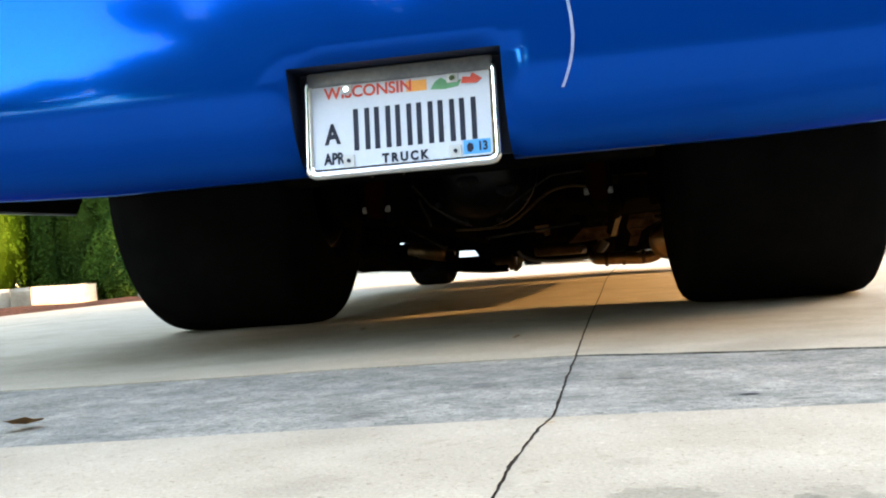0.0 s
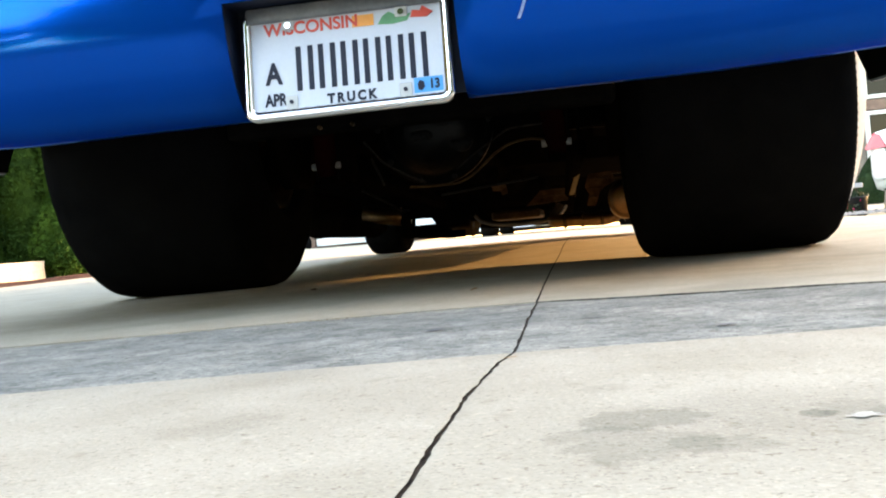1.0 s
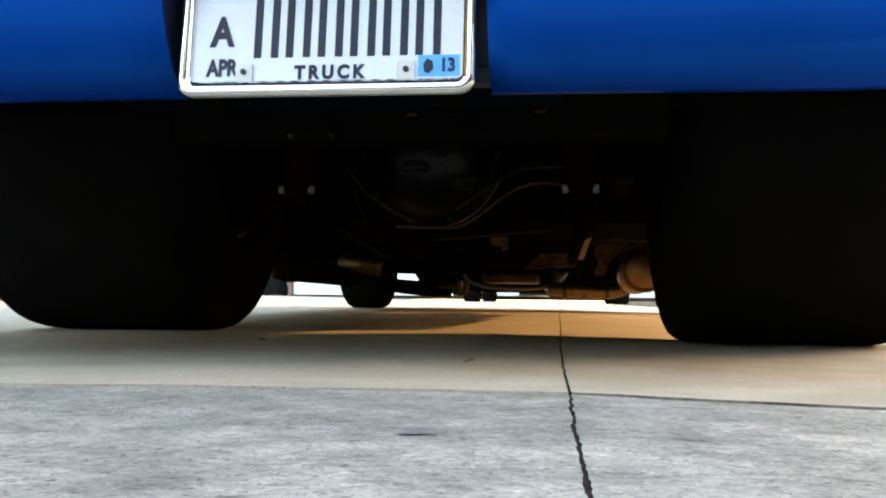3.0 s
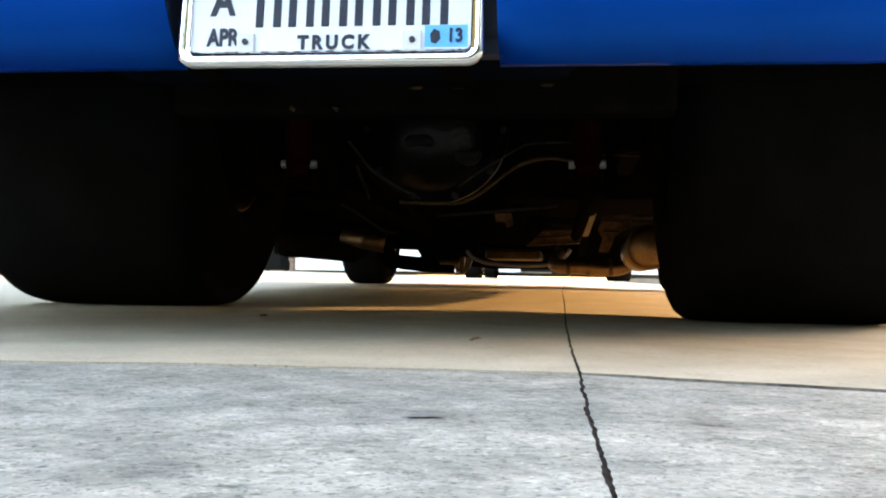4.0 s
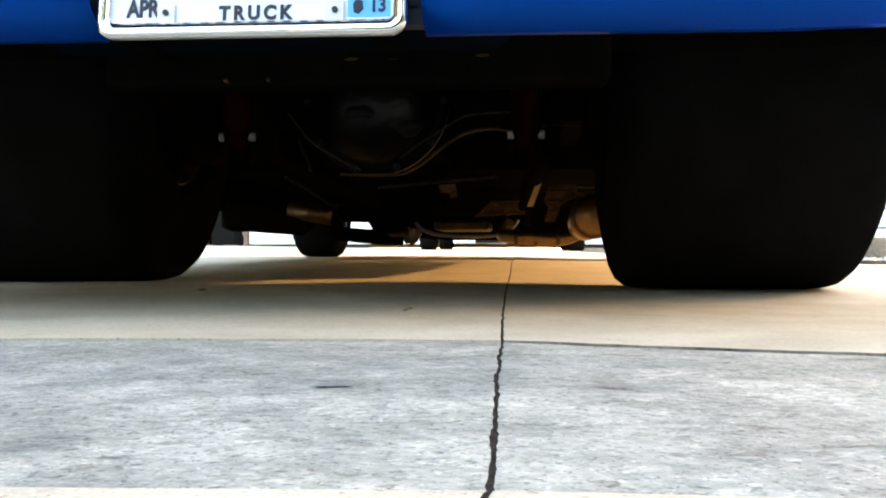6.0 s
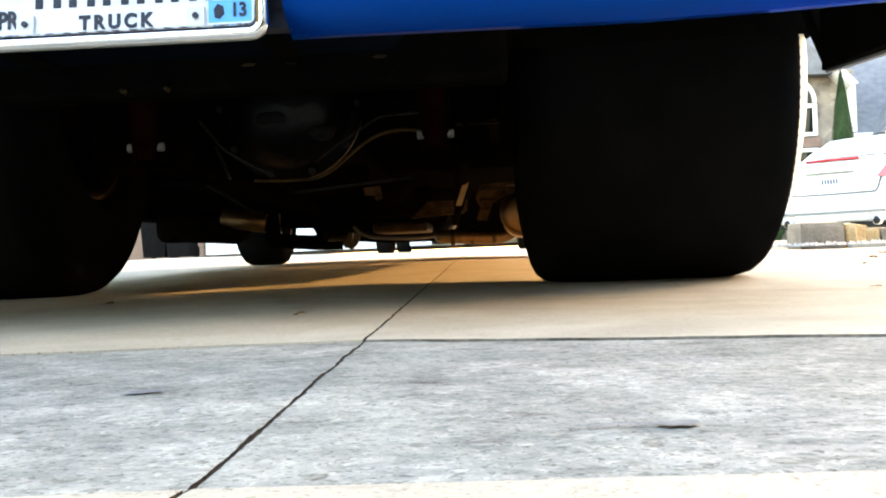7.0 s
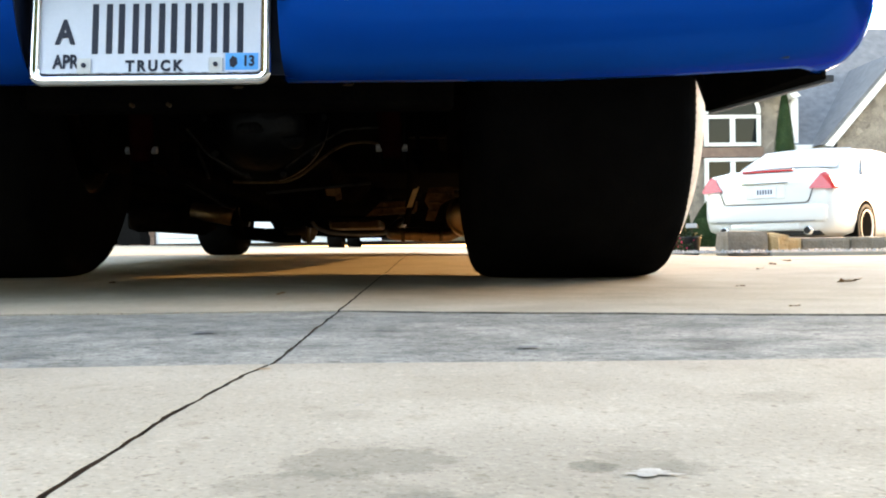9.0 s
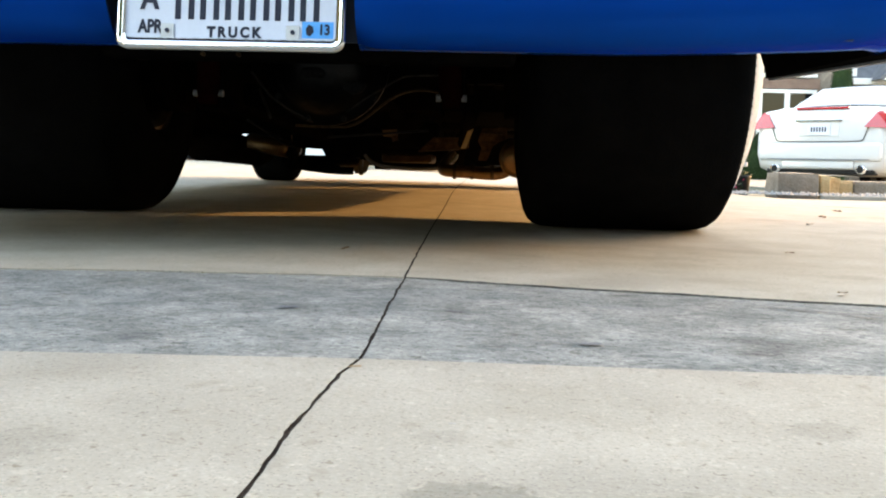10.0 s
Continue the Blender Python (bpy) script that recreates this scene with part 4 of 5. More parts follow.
    add("valance_shelf", lambda bm: box(bm, (-0.88, 0.03, 0.336), (0.88, 0.13, 0.342), 0.002, 1), M_PAINT_SHADE, "", False)
    for x, z, w in ((-0.002, 0.393, 0.012), (0.068, 0.394, 0.014), (0.213, 0.396, 0.012)):
        add("paint_chip", lambda bm: prism(bm, [(x - w, z), (x - 0.3 * w, z + 0.003), (x + w, z + 0.002), (x + 0.6 * w, z - 0.002), (x - 0.5 * w, z - 0.002)], 1, 0.5985, 0.6005), M_STEEL, "bare chipped spot on the crossmember", False)
    for x, y in ((-0.208, 0.595), (-0.136, 0.595)):
        add("crossmember_bolt", lambda bm: rod(bm, (x, y + 0.01, 0.360), (x, y - 0.006, 0.360), 0.0045, seg=6), M_STEEL)
    # exhaust
    mf = add("muffler", lambda bm: (rod(bm, (0.478, 1.95, 0.180), (0.49, 2.55, 0.178), 0.064, seg=32), rod(bm, (0.478, 1.925, 0.180), (0.478, 1.95, 0.180), 0.046, 0.064, 32)), M_ALU, "round bare-metal muffler")
    bm = bmesh.new()
    rod(bm, (0.478, 1.945, 0.180), (0.478, 1.958, 0.180), 0.0665, seg=32)
    part("rim_seam", bm, M_ALU, mf, "rolled end seam", True)
    add("exhaust_pipe", lambda bm: pipe(bm, [(0.49, 2.54, 0.178), (0.485, 2.60, 0.165), (0.45, 2.64, 0.135), (0.40, 2.63, 0.122), (0.30, 2.62, 0.127), (0.235, 2.63, 0.130), (0.20, 2.70, 0.134), (0.19, 3.0, 0.15), (0.2, 3.7, 0.2)], 0.0255, 18), M_ALU, "bare metal exhaust pipe")
    for x in (0.245, 0.315, 0.395):
        add("pipe_band", lambda bm: rod(bm, (x - 0.007, 2.625, 0.127), (x + 0.007, 2.625, 0.127), 0.0295, seg=20), M_STEEL, "rusty clamp band")
    add("side_muffler", lambda bm: (rod(bm, (-0.77, 2.49, 0.207), (-0.50, 2.46, 0.187), 0.056, seg=26), rod(bm, (-0.50, 2.46, 0.187), (-0.46, 2.455, 0.184), 0.056, 0.03, 26)), M_DARK_IRON, "black round muffler")
    for x, w, d in ((-0.735, 0.04, 0.020), (-0.66, 0.07, 0.014), (-0.57, 0.05, 0.010)):
        add("heat_tab", lambda bm: box(bm, (x - w / 2, 2.44, 0.166 - d), (x + w / 2, 2.52, 0.175), 0.004, 1), M_UNDER, "", False)
    add("muffler_end_pipe", lambda bm: rod(bm, (-0.535, 2.43, 0.224), (-0.385, 2.40, 0.197), 0.032, seg=22), M_ALU, "bare metal pipe stub")
    add("side_pipe", lambda bm: pipe(bm, [(-0.388, 2.40, 0.198), (-0.40, 2.55, 0.180), (-0.455, 2.85, 0.150), (-0.45, 2.98, 0.146), (-0.40, 3.02, 0.142), (-0.33, 3.02, 0.136), (-0.27, 3.02, 0.134)], 0.028, 16), M_UNDER, "black pipe curving under the floor")
    add("support_bar", lambda bm: pipe(bm, [(-0.52, 2.98, 0.165), (-0.44, 2.99, 0.134), (-0.36, 2.99, 0.124), (-0.29, 2.99, 0.118), (-0.21, 3.0, 0.118)], 0.017, 12), M_UNDER)
    add("pipe_end", lambda bm: rod(bm, (-0.285, 3.02, 0.140), (-0.185, 3.02, 0.143), 0.026, seg=20), M_ALU, "bare metal pipe end")
    add("pipe_clamp", lambda bm: (rod(bm, (-0.205, 3.02, 0.140), (-0.188, 3.02, 0.140), 0.034, seg=20), box(bm, (-0.186, 2.99, 0.100), (-0.170, 3.05, 0.168), 0.004, 1), prism(bm, [(-0.165, 0.168), (-0.135, 0.160), (-0.150, 0.118), (-0.172, 0.100)], 1, 2.99, 3.0)), M_ALU, "metal clamp round a pipe", False)
    add("hanger_strap", lambda bm: prism(bm, [(0.309, 0.271), (0.325, 0.271), (0.301, 0.206), (0.285, 0.206)], 1, 1.86, 1.872), M_GOLD, "shiny yellowish hanging strap", False)
    add("hanger_rod", lambda bm: (rod(bm, (0.295, 1.88, 0.215), (0.281, 1.88, 0.150), 0.010, seg=10), rod(bm, (0.327, 1.865, 0.395), (0.322, 1.865, 0.268), 0.0016, seg=8)), M_DARK_IRON, "thin wire and dark hanger rod")
    # gearbox, its crossmember and engine
    add("gearbox", lambda bm: (rod(bm, (0.0, 2.7, 0.36), (0.0, 3.5, 0.40), 0.09, 0.16, 24), box(bm, (-0.13, 2.9, 0.215), (0.17, 3.35, 0.33), 0.02, 2)), M_UNDER, "black gearbox")
    gp = add("gearbox_pan", lambda bm: box(bm, (-0.085, 2.98, 0.160), (0.132, 3.4, 0.198), 0.010, 2), M_STEEL, "dull metal gearbox oil pan", False)
    for k in range(5):
        bm = bmesh.new()
        rod(bm, (-0.07 + 0.047 * k, 2.974, 0.189), (-0.07 + 0.047 * k, 2.985, 0.189), 0.006, seg=6)
        part("pan_bolt", bm, M_STEEL, gp)
    add("gearbox_crossmember", lambda bm: pipe(bm, [(-0.155, 2.94, 0.190), (-0.135, 2.94, 0.166), (-0.10, 2.94, 0.150), (-0.055, 2.94, 0.140), (0.05, 2.94, 0.134), (0.15, 2.94, 0.138), (0.195, 2.94, 0.152), (0.23, 2.94, 0.172), (0.25, 2.94, 0.20)], 0.0075, 12), M_FLANGE, "bent light grey crossmember tube")
    add("heat_shield", lambda bm: prism(bm, [(0.085, 0.206), (0.270, 0.218), (0.296, 0.226), (0.30, 0.266), (0.148, 0.266)], 1, 2.80, 2.806), M_RUST, "folded rust-brown heat shield", False)
    for (xa, za), (xb, zb) in (((0.146, 0.266), (0.298, 0.267)), ((0.118, 0.240), (0.292, 0.247)), ((0.086, 0.209), (0.286, 0.221))):
        add("shield_rib", lambda bm: rod(bm, (xa, 2.797, za), (xb, 2.797, zb), 0.0028, seg=8), M_STEEL)
    add("hanger_plate", lambda bm: prism(bm, [(0.352, 0.286), (0.440, 0.289), (0.444, 0.250), (0.412, 0.238), (0.391, 0.222), (0.372, 0.170), (0.340, 0.172), (0.352, 0.215), (0.338, 0.240)], 1, 2.20, 2.206), M_RUST, "dull stepped hanging plate", False)
    for xa, za, xb, zb in ((0.356, 0.270, 0.425, 0.268), (0.352, 0.236, 0.400, 0.234), (0.355, 0.205, 0.378, 0.204)):
        add("plate_fold", lambda bm: rod(bm, (xa, 2.197, za), (xb, 2.197, zb), 0.003, seg=8), M_STEEL)
    for lo, hi in (((0.44, 2.2, 0.254), (0.53, 2.23, 0.270)), ((0.41, 2.3, 0.285), (0.55, 2.33, 0.296))):
        add("floor_bracket", lambda bm: box(bm, lo, hi, 0.004, 1), M_STEEL, "", False)
    add("fire_wall", lambda bm: box(bm, (-1.013, 3.90, 0.295), (1.013, 3.94, 0.97)), M_UNDER, "", False)
    add("engine", lambda bm: (box(bm, (-0.30, 3.5, 0.32), (0.30, 4.5, 0.80), 0.03, 2), prism(bm, [(-0.17, 0.19), (0.17, 0.19), (0.22, 0.33), (-0.22, 0.33)], 1, 3.65, 4.35)), M_UNDER, "black engine block and sump", False)
    add("front_crossmember", lambda bm: prism(bm, [(-0.74, 0.238), (-0.57, 0.232), (-0.54, 0.18), (-0.35, 0.15), (-0.16, 0.135), (0.16, 0.135), (0.35, 0.15), (0.54, 0.18), (0.57, 0.232), (0.74, 0.238), (0.74, 0.33), (-0.74, 0.33)], 1, 4.36, 4.55), M_UNDER, "black front suspension crossmember", False)
    for s in (-1, 1):
        add("control_arm", lambda bm: prism(bm, [(s * 0.30, 4.36), (s * 0.72, 4.46), (s * 0.72, 4.52), (s * 0.30, 4.62)], 2, 0.160, 0.195), M_UNDER, "black lower control arm", False)
        for y0, y1, z0 in ((1.9, 3.75, 0.208),) if s > 0 else ((1.9, 3.06, 0.238), (3.06, 3.75, 0.168)):
            add("rocker_box", lambda bm: box(bm, (s * 0.93 - 0.05, y0, z0), (s * 0.93 + 0.05, y1, 0.36), 0.015, 2), M_UNDER, "", False)
    add("radiator_support", lambda bm: box(bm, (-1.0, 5.18, 0.268), (1.0, 5.26, 0.78), 0.01, 1), M_UNDER, "black radiator support", False)
    add("front_underpan", lambda bm: box(bm, (-1.0, 3.92, 0.56), (1.0, 5.2, 0.60), 0.004, 1), M_UNDER, "", False)
    for s in (-1, 1):
        add("inner_liner", lambda bm: box(bm, (s * 0.985 - 0.01, 0.70, 0.45), (s * 0.985 + 0.01, 5.2, 0.75), 0.003, 1), M_UNDER, "", False)


def make_truck():
    truck = thing("pickup_truck", "lowered glossy blue pickup with very wide black rear tyres", "pickup truck")
    make_pan(truck)
    make_recess(truck)
    make_scratch(truck)
    make_truck_shell(truck)
    make_underbody(truck)
    for s in (-1, 1):
        x = 0.708 if s > 0 else -0.733
        z = TYRE_R + rise(AXLE_Y, x) - 0.0015
        w, t = make_wheel(truck, x, AXLE_Y, z, rear_tyre_profile(), 0.195, 0.235, s, 96, M_ALU)
        sunlit_sidewall(t, x, AXLE_Y, z, s)
        shoulder_lugs(t, x, AXLE_Y, z, s)
        make_wheel(truck, s * 0.85, FRONT_Y, rise(FRONT_Y, s * 0.85) + FRONT_R - 0.001, front_tyre_profile(), 0.20, 0.11, s, 64, M_ALU)


# ---- planting ----
def leafy(name, points, size, material, parent, seed, label=""):
    """Many small tilted leaf clumps, one mesh."""
    rng = random.Random(seed)
    vs, fs = [], []
    for p, out in points:
        u = Vector((rng.uniform(-1, 1), rng.uniform(-1, 1), rng.uniform(-1, 1))).normalized()
        n = (out * 0.8 + u * 0.8).normalized()
        a = n.cross(Vector((0.1, 0.2, 1))).normalized()
        b = n.cross(a)
        s = size * rng.uniform(0.6, 1.4)
        ang = rng.uniform(0, 6.28)
        e, f = a * math.cos(ang) + b * math.sin(ang), b * math.cos(ang) - a * math.sin(ang)
        k = len(vs)
        vs += [p - e * s, p + f * s * 0.45 - e * 0.1 * s, p + e * s, p - f * s * 0.45 + n * s * 0.25]
        fs += [(k, k + 1, k + 2), (k, k + 2, k + 3)]
    return raw(name, [tuple(v) for v in vs], fs, material, parent, label)


def make_arborvitae(x, y, h, r, material, label, seed):
    rng = random.Random(seed)
    t = thing("arborvitae", label, "shrub", "hedge of arborvitae", at=None)
    z0 = rise(y, x) - 0.03
    bm = bmesh.new()
    rod(bm, (x, y, z0), (x, y, z0 + h * 0.9), 0.05, 0.01, 8)
    part("trunk", bm, M_BARK, t)
    bm = bmesh.new()
    lathe(bm, [(0.02, 0.5 * r), (0.25 * h, 0.82 * r), (0.55 * h, 0.74 * r), (0.85 * h, 0.34 * r), (0.98 * h, 0.01)], 14, Matrix.Translation((x, y, z0)) @ Matrix.Rotation(radians(-90), 4, "Y"))
    part("inner_foliage", bm, material, t)
    pts = []
    for _ in range(13000 if h > 1 else 5000):
        u = rng.random() ** 0.8
        z = u * h
        rad = r * (0.55 + 0.5 * math.sin(min(1.0, u * 2.2 + 0.25) * math.pi / 2)) * (1 - u ** 2.2) + 0.02
        a = rng.uniform(0, 6.283)
        rad *= 0.9 + 0.22 * wob(3 * math.cos(a) + seed, 3 * math.sin(a) + 2.2 * z, 1.0, seed)
        o = Vector((math.cos(a), math.sin(a), 0.5))
        pts.append((Vector((x + rad * math.cos(a), y + rad * math.sin(a), z0 + 0.03 + z)), o))
    leafy("foliage", pts, 0.021 if h > 1 else 0.012, material, t, seed)
    return t


def make_tree(x, y, h, spread, seed):
    rng = random.Random(seed)
    t = thing("tree", "tall broad-leaved tree with a full dark green crown", "tree", "trees across the street")
    bm = bmesh.new()
    rod(bm, (x, y, -0.05), (x + 0.1, y, h * 0.5), 0.2, 0.11, 12)
    limbs = []
    for k in range(9):
        a, z = rng.uniform(0, 6.28), h * rng.uniform(0.06, 0.6)
        e = Vector((x + math.cos(a) * spread * rng.uniform(0.4, 0.8), y + math.sin(a) * spread * rng.uniform(0.4, 0.8), z + h * rng.uniform(0.15, 0.32)))
        rod(bm, (x + 0.05, y, z), e, 0.08, 0.02, 8)
        limbs.append(e)
    part("trunk", bm, M_BARK, t)
    pts = []
    for k in range(44):
        c = rng.choice(limbs) + Vector((rng.gauss(0, spread * 0.28), rng.gauss(0, spread * 0.28), rng.gauss(h * 0.06, h * 0.1)))
        rr = spread * rng.uniform(0.22, 0.42)
        for _ in range(120):
            d = Vector((rng.gauss(0, 1), rng.gauss(0, 1), rng.gauss(0, 0.8))).normalized()
            pts.append((c + d * rr * rng.uniform(0.5, 1.0), d))
    leafy("crown", pts, 0.34, M_TREE, t, seed)


# ---- retaining blocks, mulch, gravel ----
def make_block(lo, hi, material, label, turn=0.0, group="landscape blocks"):
    bm = bmesh.new()
    bmesh.ops.create_cube(bm, size=1.0)
    bmesh.ops.subdivide_edges(bm, edges=bm.edges[:], cuts=5, use_grid_fill=True)
    c = [(lo[k] + hi[k]) / 2 for k in range(3)]
    s = [hi[k] - lo[k] for k in range(3)]
    for v in bm.verts:
        p = Vector([v.co[k] * s[k] for k in range(3)])
        q = p + Vector(c)
        edge = sum(1 for k in range(3) if abs(abs(v.co[k]) - 0.5) < 1e-4)
        if edge >= 2:
            p *= 0.965
        p += 0.012 * Vector((wob(q.y * 9, q.z * 9, 1, 3), wob(q.x * 9, q.z * 9, 1, 4), 0.5 * wob(q.x * 9, q.y * 9, 1, 5))) 
        v.co = p
    ob = part("landscape_block", bm, material)
    ob.matrix_world = pose(*c, 0, 0, turn)
    return tagged(ob, label, "concrete block", group)


def make_beds():
    # border by the hedge
    z = rise(8, -6.0) - 0.02
    xs, n, vs, fs = [], 26, [], []
    for j in range(12):
        for i in range(n):
            x, y = -9.0 + i * 0.235, 5.55 + j * 0.40
            vs.append((x, y, z + 0.03 * wob(x, y, 2, 61) + 0.02 * wob(x, y, 9, 62) + (0.045 if 0 < j < 11 else -0.02)))
    fs = [(j * n + i, j * n + i + 1, j * n + i + 1 + n, j * n + i + n) for j in range(11) for i in range(n - 1)]
    tagged(raw("mulch_bed", vs, fs, M_MULCH), "brown bark mulch under the hedge", "mulch", kind="stuff")
    make_block((-4.846 - 0.37, 6.80 - 0.15, 0.03), (-4.846 + 0.37, 6.80 + 0.15, 0.238), M_BLOCK_PALE, "pale concrete edging block, one face bright in the sun", 70)
    for x, y in ((-5.36, 6.62), (-5.82, 6.78), (-6.28, 6.94), (-6.74, 7.1)):
        make_block((x - 0.22, y - 0.12, 0.03), (x + 0.22, y + 0.12, 0.235), M_BLOCK_PALE, "shaded concrete edging block beside the mulch", -19)
    rock = bmesh.new()
    bmesh.ops.create_icosphere(rock, subdivisions=3, radius=0.13)
    for v in rock.verts:
        v.co = v.co * (1 + 0.3 * noise.noise(v.co * 9))
        v.co.z *= 0.65
    r = part("rock", rock, M_BLOCK, smooth=False)
    r.location = (-3.72, 6.5, 0.07)
    tagged(r, "rounded grey field stone at the end of the border", "rock")
    gold, green = "golden-yellow arborvitae lit by the sun", "narrow dark green arborvitae column in the hedge"
    row = [(-6.62, 8.0, 2.5, 0.78, M_LEAF_Y, gold), (-7.9, 8.1, 2.6, 0.75, M_LEAF_Y, gold)]
    row += [(-5.72, 8.3, 2.9, 0.30, M_LEAF, green), (-5.36, 8.2, 3.0, 0.30, M_LEAF, green), (-5.02, 8.35, 3.1, 0.32, M_LEAF, green), (-4.62, 8.3, 3.0, 0.34, M_LEAF, green), (-4.2, 8.5, 3.0, 0.36, M_LEAF, green)]
    row += [(-5.55, 8.85, 3.1, 0.42, M_LEAF, green), (-4.85, 8.9, 3.2, 0.42, M_LEAF, green), (-6.3, 8.95, 3.0, 0.45, M_LEAF, green), (-8.9, 8.6, 2.8, 0.6, M_LEAF, green)]
    row += [(-4.5, 7.55, 1.02, 0.46, M_LEAF, "rounded dark green shrub before the hedge")]
    for k, (x, y, h, r_, m_, lb) in enumerate(row):
        make_arborvitae(x, y, h, r_, m_, lb, 100 + k)
    # gravel edge and blocks by the neighbour's drive
    rng = random.Random(7)
    vs, fs = [], []
    for k in range(1500):
        x, y = rng.uniform(1.95, 5.2), 5.26 + abs(rng.gauss(0, 0.22))
        s = rng.uniform(0.008, 0.028)
        o = Vector((x, y, 0.012 + s * 0.3))
        b = len(vs)
        for dx, dy, dz in ((1, 0, 0), (-0.5, 0.87, 0), (-0.5, -0.87, 0), (0, 0, 0.8)):
            vs.append(tuple(o + Vector((dx, dy, dz)) * s * rng.uniform(0.7, 1.2)))
        fs += [(b, b + 1, b + 3), (b + 1, b + 2, b + 3), (b + 2, b, b + 3)]
    tagged(raw("gravel", vs, fs, M_GRAVEL), "loose grey river gravel along the driveway edge", "gravel", kind="stuff")
    kerb = bmesh.new()
    box(kerb, (2.56, 5.20, -0.06), (5.4, 5.27, 0.022), 0.008, 2)
    tagged(part("edging_strip", kerb, M_CONCRETE), "thin pale concrete edging strip", "edging", kind="structure")
    make_block((2.335, 5.46, -0.03), (2.615, 5.76, 0.163), M_BLOCK, "brown-grey retaining block at the end of the wall", 0)
    # Two tan blocks paint the sunlit right face of the end block.
    make_block((2.618, 5.50, -0.03), (2.69, 5.78, 0.150), M_BLOCK_SUNLIT, "narrow split-face block with sunlight painted tan into it", 5)
    make_block((2.695, 5.62, -0.02), (2.80, 5.84, 0.138), M_BLOCK_SUNLIT, "split-face block in the low wall, sunlight painted tan-brown", 8)
    x = 2.81
    for k in range(7):
        w = (0.17, 0.36, 0.34, 0.38, 0.36, 0.37, 0.36)[k]
        # The first block of this row takes the painted sunlight colour too.
        make_block((x, 5.84 + 0.02 * k, -0.02), (x + w - 0.008, 6.1 + 0.02 * k, 0.118 - 0.003 * (k % 2)), M_BLOCK_SUNLIT if k == 0 else M_BLOCK, "brown-grey retaining block in a low wall", 2)
        x += w
    make_arborvitae(2.36, 6.95, 0.58, 0.085, M_LEAF_DARK, "low rounded green shrub beside the block wall", 130)
    # a small flowering plant by the block wall
    rng = random.Random(31)
    fl = thing("flowering_plant", "small leafy plant with pink-red blossoms beside the blocks", "plant")
    pts = [(Vector((2.10 + rng.gauss(0, 0.05), 6.0 + rng.gauss(0, 0.05), 0.03 + abs(rng.gauss(0, 0.035)))), Vector((rng.gauss(0, 1), rng.gauss(0, 1), 1)).normalized()) for _ in range(260)]
    leafy("leaves", pts, 0.014, M_LEAF_DARK, fl, 32)
    pts = [(p + Vector((0, -0.02, 0.015)), o) for p, o in pts[:70]]
    leafy("blossoms", pts, 0.010, M_BLOSSOM, fl, 33, "pink-red blossoms")
    pot = thing("planter", "dark plastic planter tub behind the blossoms", "planter")
    bm = bmesh.new()
    lathe(bm, [(-0.05, 0.0001), (-0.05, 0.055), (0.085, 0.072), (0.10, 0.078), (0.105, 0.072), (0.08, 0.064), (0.07, 0.0001)], 24, Matrix.Translation((2.30, 6.30, 0.03)) @ Matrix.Rotation(radians(-90), 4, "Y"))
    part("tub", bm, M_TRIM, pot, "", True)
    bm = bmesh.new()
    pts = [(Vector((2.30 + rng.gauss(0, 0.03), 6.30 + rng.gauss(0, 0.03), 0.135 + abs(rng.gauss(0, 0.012)))), Vector((rng.gauss(0, 1), rng.gauss(0, 1), 1)).normalized()) for _ in range(120)]
    leafy("leaves", pts, 0.016, M_LEAF_DARK, pot, 35)
    sign = thing("garden_marker", "small white marker board on a thin stake", "sign")
    bm = bmesh.new()
    box(bm, (2.335, 6.60, 0.205), (2.425, 6.61, 0.240), 0.003, 1)
    part("board", bm, M_WHITE, sign)
    bm = bmesh.new()
    rod(bm, (2.38, 6.605, -0.05), (2.38, 6.605, 0.207), 0.004, seg=8)
    part("stake", bm, M_TRIM, sign)
    # litter leaves on the concrete
    for x, y, s in ((1.20, 0.620, 0.019), (1.072, 0.096, 0.010), (0.80, -0.205, 0.008), (-0.31, -0.605, 0.021), (0.136, 0.233, 0.007), (0.94, 0.48, 0.009), (-0.28, 0.69, 0.009), (1.5, 2.0, 0.014), (1.75, 2.6, 0.016), (1.3, 1.5, 0.010)):
        bm = bmesh.new()
        ring = []
        for k in range(14):
            a = 2 * math.pi * k / 14
            q = s * (0.7 + 0.45 * abs(math.sin(2.5 * a)))
            ring.append(bm.verts.new((q * math.cos(a) * 1.3, q * math.sin(a) * 0.8, 0.3 * s + 0.5 * s * wob(3 * math.cos(a), 3 * math.sin(a), 1, x))))
        mid = bm.verts.new((0, 0, 0.002))
        for k in range(14):
            bm.faces.new((ring[k], ring[(k + 1) % 14], mid))
        bmesh.ops.solidify(bm, geom=bm.faces[:], thickness=0.0008)
        ob = part("dry_leaf", bm, M_DRY)
        ob.matrix_world = pose(x, y, rise(y, x) + 0.003, 8, -6, 300 * x)
        tagged(ob, "curled dry brown leaf lying on the concrete", "leaf", "fallen leaves")


# ---- cars ----
def shell(bm, sections):
    """Joins equal rings of points into a skin with closed ends."""
    rings = [[bm.verts.new(p) for p in s] for s in sections]
    n = len(rings[0])
    for a, b in zip(rings, rings[1:]):
        for k in range(n):
            bm.faces.new((a[k], a[(k + 1) % n], b[(k + 1) % n], b[k]))
    bm.faces.new(rings[0][::-1])
    bm.faces.new(rings[-1])


